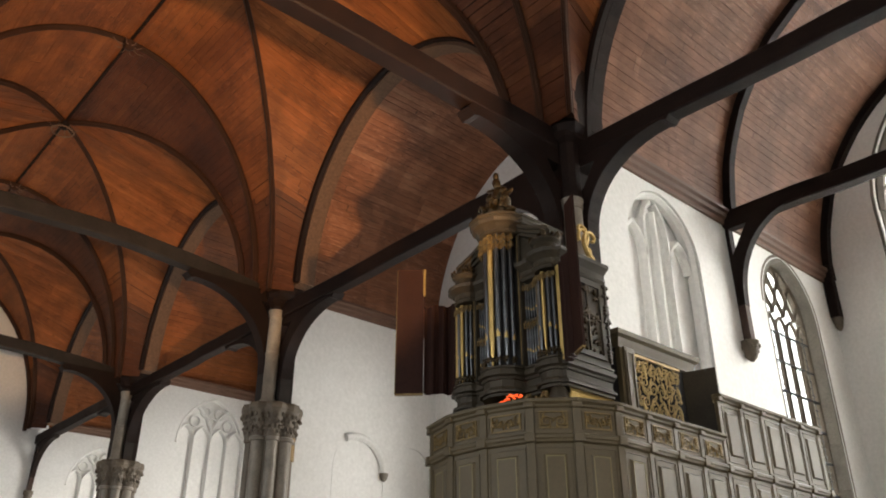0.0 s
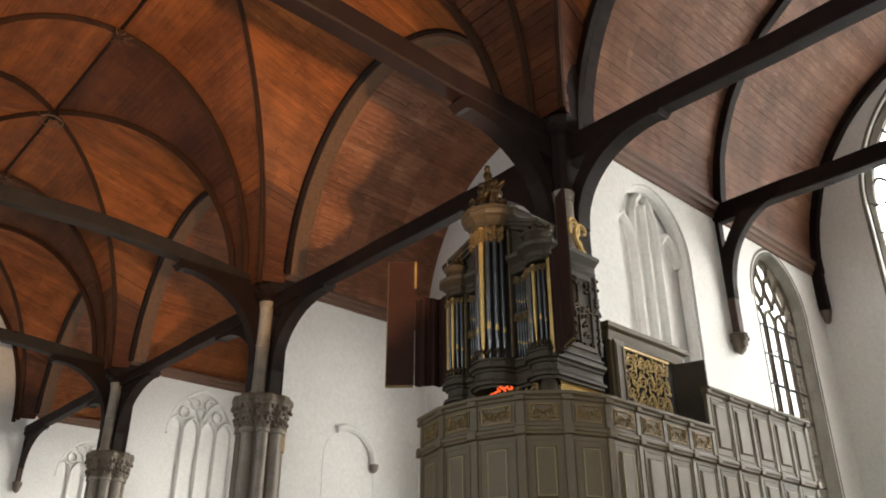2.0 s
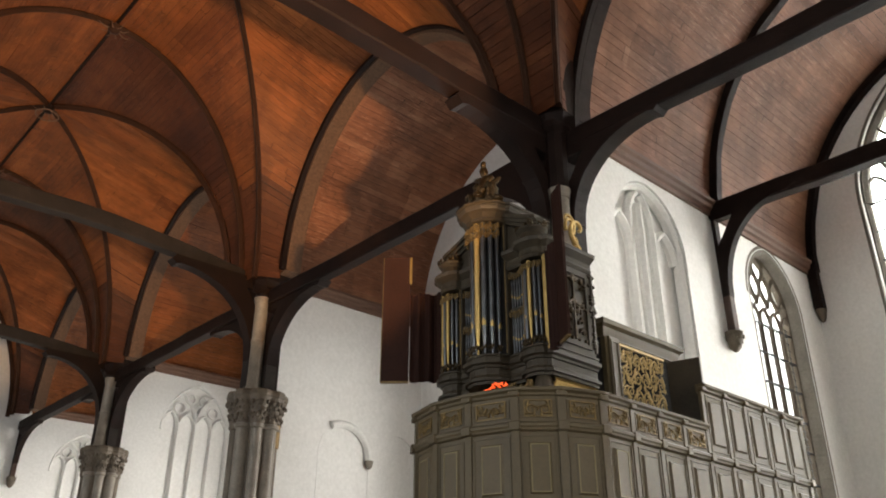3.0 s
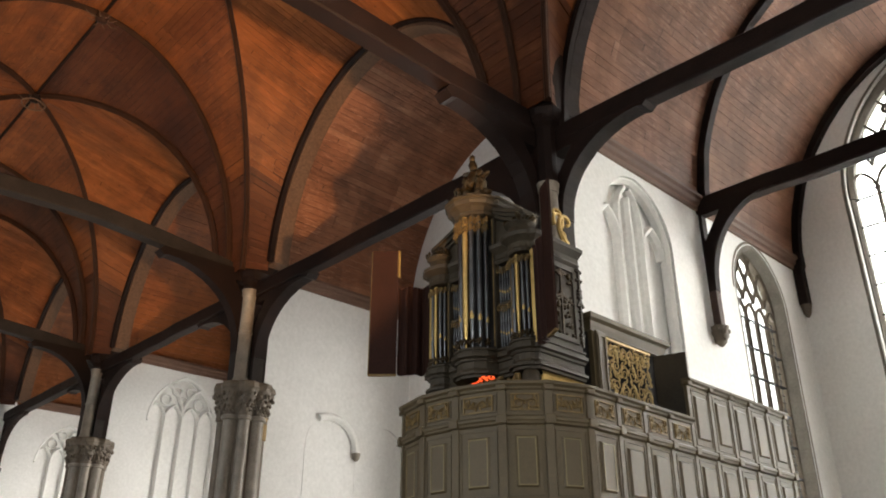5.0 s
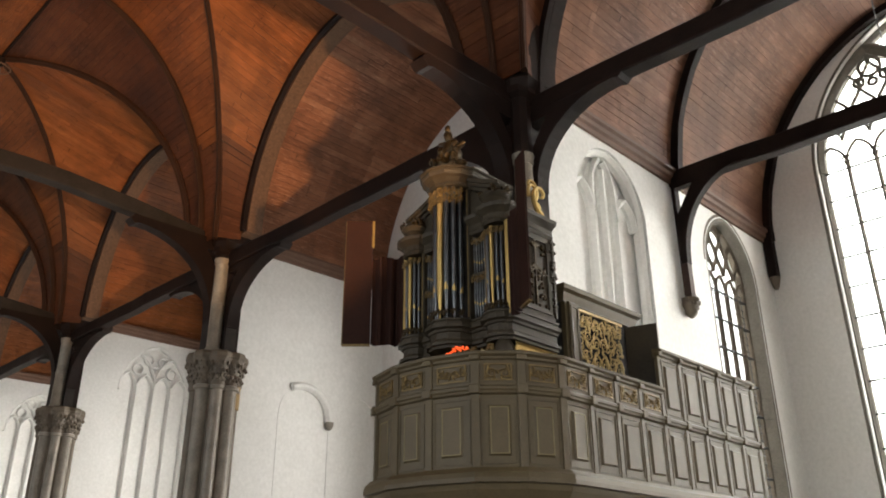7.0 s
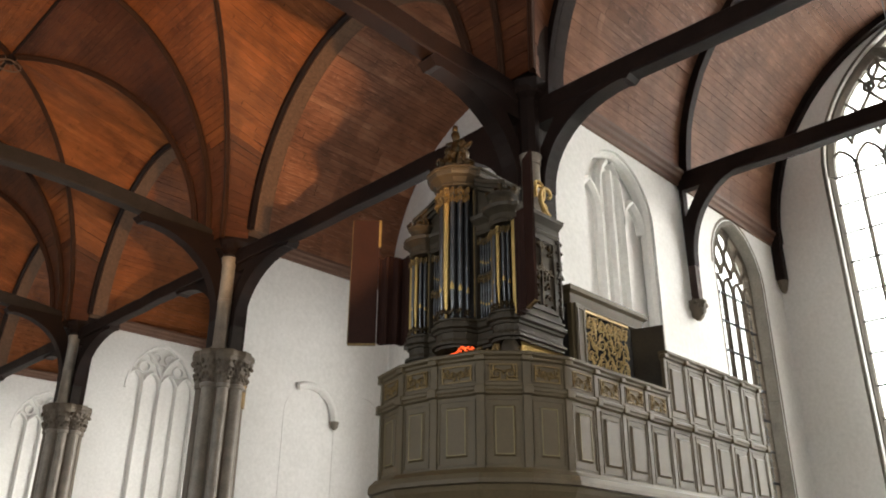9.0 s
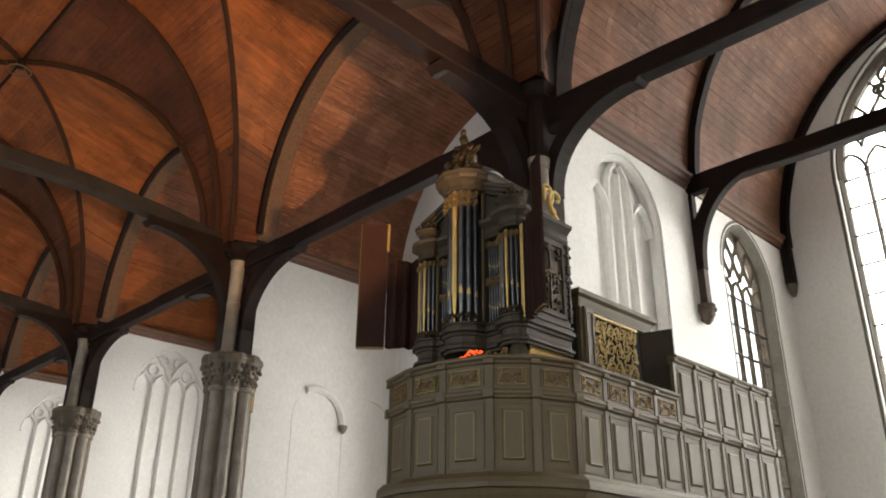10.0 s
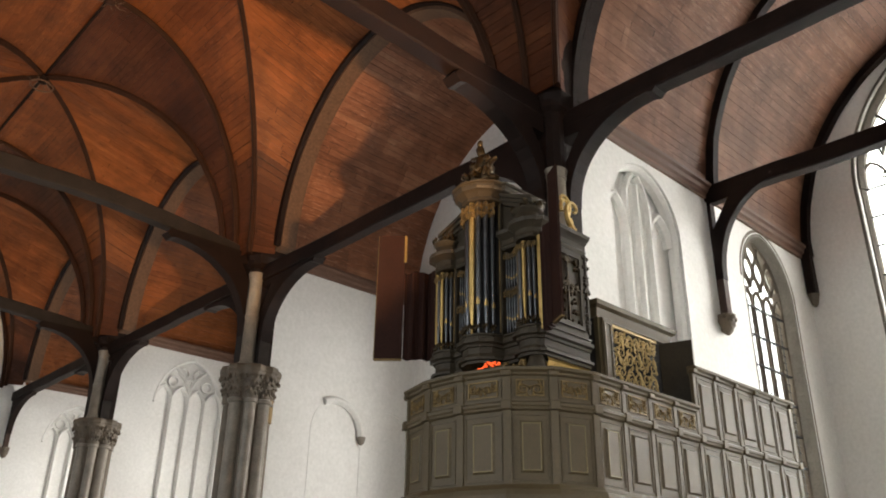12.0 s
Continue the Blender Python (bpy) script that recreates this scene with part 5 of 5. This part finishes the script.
for k in range(-3, 4):     # tall middle tower
    a = k / 3.4 * math.pi / 2
    rr = MID_R - 0.045
    add_pipe(XF - 0.05 - rr * math.cos(a), OC + rr * math.sin(a), 4.45, 0.034 - 0.003 * abs(k), 0.36 - 0.02 * abs(k), 1.30, k == 0, -a)
for s in (-1, 1):
    for k in range(-2, 3):  # side towers
        a = k / 2.5 * math.pi / 2
        rr = SIDE_R - 0.03
        add_pipe(XF - 0.02 - 0.6 * rr * math.cos(a), OC + s * 0.65 + rr * math.sin(a), 4.45, 0.022 - 0.002 * abs(k), 0.34 - 0.03 * abs(k), 0.62, k == 0, -a)
    for k in range(6):      # two tiers of little pipes in the flats
        y = OC + s * (0.280 + 0.038 * k)
        add_pipe(XF + 0.045, y, 4.46, 0.0125, 0.12 + 0.02 * abs(k - 2.5), 0.33)
        add_pipe(XF + 0.045, y, 4.98, 0.0125, 0.09 + 0.02 * abs(k - 2.5), 0.31)
    bm = bmesh.new()
    box(bm, (XF, OC + s * 0.375 - 0.12, 4.925), (XF + 0.08, OC + s * 0.375 + 0.12, 4.965), bev=0.006)
    part("tier_rail", bm, CASE, organ)
    for z in (4.90, 5.36):
        bm = bmesh.new()
        vine(bm, lambda u, v, d: Vector((XF + d, OC + s * 0.375 + u, z + v)), 0.23, 0.13, 2, 0.010)
        part("pipe_shade", bm, DULLGOLD, organ, "gilded pipe shade carving")
    for k in range(-2, 3):
        a = k * 0.5
        bm = bmesh.new()
        vine(bm, lambda u, v, d: Vector((XF - 0.02 - 0.62 * (SIDE_R + 0.005) * math.cos(a) + d, OC + s * 0.65 + SIDE_R * math.sin(a) + u, 5.36 + v)), 0.085, 0.14, 1, 0.010)
        part("pipe_shade", bm, DULLGOLD, organ, "gilded pipe shade carving")
for k in range(-3, 4):
    a = k * 0.4
    bm = bmesh.new()
    for zz in (5.90, 6.0):
        vine(bm, lambda u, v, d: Vector((XF - 0.05 - (MID_R + 0.005) * math.cos(a) + d, OC + MID_R * math.sin(a) + u, zz + v)), 0.11, 0.13, 1, 0.012)
    part("pipe_shade", bm, DULLGOLD, organ, "gilded pipe shade carving")
for cy, r, z in ((OC, MID_R, 4.50), (OC - 0.65, SIDE_R, 4.48), (OC + 0.65, SIDE_R, 4.48)):
    for k in range(-3, 4):
        bm = bmesh.new()
        a = k * 0.42
        cx = XF - (0.05 if r > 0.2 else 0.02)
        scrollwork(bm, lambda u, v, d: Vector((cx - (1 if r > 0.2 else 0.62) * (r + 0.012) * math.cos(a) + d, cy + r * math.sin(a) + u, z + v)), r * 0.44, 0.075, 1, 1, 0.018, orn_rnd, stem=True)
        part("toe_carving", bm, FIGURE, organ, "gilded carving at the pipe feet")
# corner foot scrolls under the front
for dy in (-0.72, -0.25, 0.25, 0.72):
    bm = bmesh.new()
    lathe(bm, [(0.05, 3.86), (0.095, 3.88), (0.11, 3.97), (0.09, 4.06), (0.07, 4.095)], 12, (6.44, OC + dy, 0))
    box(bm, (6.40, OC + dy - 0.05, 2.7), (6.46, OC + dy + 0.05, 3.88))
    part("foot_scroll", bm, CASE, organ, smooth=True)
bm = bmesh.new()
scrollwork(bm, lambda u, v, d: Vector((6.34 + d, OC + u, 3.98 + v)), 1.3, 0.18, 2, 7, 0.035, orn_rnd)
part("lower_carving", bm, DULLGOLD, organ, "brown gilded carved foliage under the case")


# shutters


def shutter(hinge, free, z_low, z_mid, z_top, inner):
    h, f = Vector(hinge), Vector(free)
    d = f - h
    n = Vector((-d.y, d.x)).normalized()
    sh = part("shutter", bmesh.new(), SHUTTER, organ, "red-brown painted organ shutter, open")
    pts = []
    for k in range(15):
        t = 0.55 * k / 14
        p = h + d * t + n * (0.035 * math.sin(t * 34) if t > 0.02 else 0)
        pts.append(p)
    bm = bmesh.new()
    rings = [[bm.verts.new((p.x + n.x * o, p.y + n.y * o, z)) for o, z in ((-0.012, z_low + 0.012 * math.sin(k)), (0.012, z_low + 0.012 * math.sin(k)), (0.012, z_mid + 0.02 * math.sin(k * 0.9)), (-0.012, z_mid + 0.02 * math.sin(k * 0.9)))] for k, p in enumerate(pts)]
    for a, b in zip(rings, rings[1:]):
        for j in range(4):
            bm.faces.new((a[j], a[(j + 1) % 4], b[(j + 1) % 4], b[j]))
    bm.faces.new(rings[0])
    bm.faces.new(rings[-1][::-1])
    part("curved_leaf", bm, SHUTTER, sh)
    bm = bmesh.new()
    p, q = h + d * 0.56, f
    course(bm, [tuple(p), tuple(q)], [(-0.014, z_low), (0.014, z_low), (0.014, z_top), (-0.014, z_top)])
    part("tall_leaf", bm, SHUTTER, sh)
    for pt, za, zb, w in ((p, z_mid + 0.14, z_top, 0.016), (q, z_low, z_top, 0.008), (h, z_low, z_mid, 0.02))[0 if inner else 2:3 if not inner else 2]:
        bm = bmesh.new()
        box(bm, (pt.x - w, pt.y - w, za), (pt.x + w, pt.y + w, zb))
        part("gilt_edge", bm, GOLD if w > 0.01 else DULLGOLD, sh, "gilded shutter edge")
    bm = bmesh.new()
    course(bm, [tuple(p), tuple(q)], [(-0.017, z_low - 0.012), (0.017, z_low - 0.012), (0.017, z_low + 0.01), (-0.017, z_low + 0.01)])
    part("lower_edge", bm, DULLGOLD, sh)
    return sh


shutter((6.47, OC + HALF + 0.01), (5.94, OC + HALF + 0.54), 4.38, 5.50, 6.00, True)
shutter((6.43, OC - HALF - 0.02), (6.14, OC - HALF - 0.50), 4.32, 5.45, 6.02, False)

# carved figure group on the tall tower, one plain carved mass
bm = bmesh.new()
fig = random.Random(5)
masses = [((0, 0, 0.10), (0.17, 0.22, 0.10)), ((0, -0.11, 0.26), (0.08, 0.075, 0.14)), ((0, 0.11, 0.26), (0.08, 0.075, 0.14)), ((-0.02, -0.12, 0.44), (0.05, 0.05, 0.06)), ((-0.02, 0.12, 0.43), (0.05, 0.05, 0.06)),
          ((0, 0, 0.40), (0.07, 0.10, 0.16)), ((0, 0.01, 0.60), (0.05, 0.06, 0.10)), ((0, 0.02, 0.72), (0.035, 0.04, 0.06)), ((0, -0.20, 0.16), (0.07, 0.09, 0.05)), ((0, 0.20, 0.16), (0.07, 0.09, 0.05)),
          ((0, 0.05, 0.52), (0.04, 0.15, 0.03)), ((0, -0.17, 0.40), (0.04, 0.10, 0.03))]
for c, r in masses:
    sp = bmesh.ops.create_icosphere(bm, subdivisions=2, radius=1.0)
    for v in sp["verts"]:
        v.co *= 1 + 0.22 * noise.noise(v.co * 2.6 + Vector(c) * 9)
    bmesh.ops.transform(bm, matrix=Matrix.Translation(c) @ Matrix.Rotation(fig.uniform(-0.4, 0.4), 4, 'X') @ Matrix.Diagonal((*r, 1)), verts=sp["verts"])
scrollwork(bm, lambda u, v, d: Vector((-0.10 + d, u, 0.20 + v)), 0.44, 0.36, 2, 2, 0.05, fig)
thing("carved_figure_group", "dark gilded carved wooden figure group crowning the organ tower", "carving", bm, FIGURE, at=(6.38, OC, 6.24), smooth=True)

# small carving on the gallery under the case; its lit orange look is emission
lamp = tagged(new("glowing_carving"), "small carving on the gallery, its lit orange look given as a glow", "lamp")
gm, gnt, gbs = mat_new("orange_glow")
gbs.inputs["Base Color"].default_value = (0.9, 0.2, 0.05, 1)
gbs.inputs["Emission Color"].default_value = (1.0, 0.10, 0.02, 1)
gbs.inputs["Emission Strength"].default_value = 1.1
bm = bmesh.new()
for k in range(22):
    sp = bmesh.ops.create_icosphere(bm, subdivisions=1, radius=1.0)
    bmesh.ops.transform(bm, matrix=Matrix.Translation((fig.uniform(-0.02, 0.02), (k - 10.5) * 0.014, 0.06 + fig.uniform(-0.035, 0.045) * (1 - abs(k - 10.5) / 14))) @ Matrix.Rotation(fig.uniform(-0.9, 0.9), 4, 'X') @ Matrix.Diagonal((0.015, fig.uniform(0.012, 0.034), fig.uniform(0.005, 0.012), 1)), verts=sp["verts"])
part("glow", bm, gm, lamp, "orange carved bits given a glow", smooth=True)
bm = bmesh.new()
box(bm, (-0.03, -0.14, -0.06), (0.05, 0.14, 0.03), bev=0.004)
part("glow_base", bm, CASE, lamp)
lamp.location = (6.03, 5.62, 3.895)

# ---- console cabinet ----
cab = tagged(new("console_cabinet"), "grey-green wooden console cabinet with gilded lattice and open doors", "cabinet")
# solid block whose near-black colour stands for the shade inside the cabinet
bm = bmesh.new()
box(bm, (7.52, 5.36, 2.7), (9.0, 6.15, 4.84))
part("body", bm, SHADE_BLACK, cab, "solid cabinet block, near-black as the shade inside")
bm = bmesh.new()
frame_strip(bm, 7.52, 9.0, 2.72, 4.84, 0.055, 0, 0.06, lambda u, v, d: Vector((u, 5.30 + d, v)))
part("front_frame", bm, PAINT, cab)
bm = bmesh.new()
course(bm, [(9.02, 6.15), (9.02, 5.30), (7.50, 5.30), (7.50, 6.15)][::-1], [(-0.05, 4.80), (0.0, 4.80), (0.02, 4.86), (0.03, 4.90), (0.07, 4.93), (0.08, 4.98), (0.05, 5.0), (-0.05, 5.01)])
part("cornice", bm, PAINT, cab)
bm = bmesh.new()
box(bm, (7.48, 5.28, 4.985), (9.04, 6.15, 5.005))
part("top", bm, PAINT, cab)
lat = bmesh.new()
shield = lambda cu, cv: (lambda u, v: (cv + v) > 4.06 + 1.05 * max(0.0, 8.02 - (cu + u)) ** 1.2)
for cz, hz, lobes in ((4.65, 0.24, 4), (4.44, 0.26, 3), (4.20, 0.30, 3)):
    vine(lat, lambda u, v, d: Vector((8.24 + u, 5.33 + d, cz + v)), 0.96, hz * 1.25, lobes, 0.019, shield(8.24, cz))
sweep(lat, [(7.76, 5.33, 4.77), (8.74, 5.33, 4.77)], 0.03, 0.03)
part("gilt_lattice", lat, PALEGOLD, cab, "bright gilded openwork foliage")
bm = bmesh.new()
box(bm, (7.56, 5.265, 2.8), (7.75, 5.295, 4.80), bev=0.006)
d1 = part("door", bm, PAINT, cab, "pale grey door leaf folded back")
bm = bmesh.new()
frame_strip(bm, 7.58, 7.73, 2.9, 4.76, 0.03, 0, 0.012, lambda u, v, d: Vector((u, 5.265 - d, v)))
part("door_moulding", bm, PAINT, d1)
# dark case paint on this leaf stands for the shade on its turned-away face
bm = bmesh.new()
course(bm, [(8.76, 5.29), (8.86, 4.90)], [(-0.013, 2.8), (0.013, 2.8), (0.013, 4.74), (-0.013, 4.74)])
part("door", bm, CASE, cab, "open door leaf, its shaded face given as dark paint")

# cable hanging from the transept vault by the gable wall
bm = bmesh.new()
sweep(bm, [(14.10, 2.72, 12.78), (14.2, 2.74, 12.40), (14.5, 2.82, 12.12), (14.9, 2.91, 11.98), (15.3, 2.99, 11.86), (15.7, 3.05, 11.80), (16.14, 3.1, 11.78)], 0.025, 0.025, section=ROUND6)
thing("hanging_cable", "thin dark cable hanging from the vault to the gable", "cable", bm, LEAD)
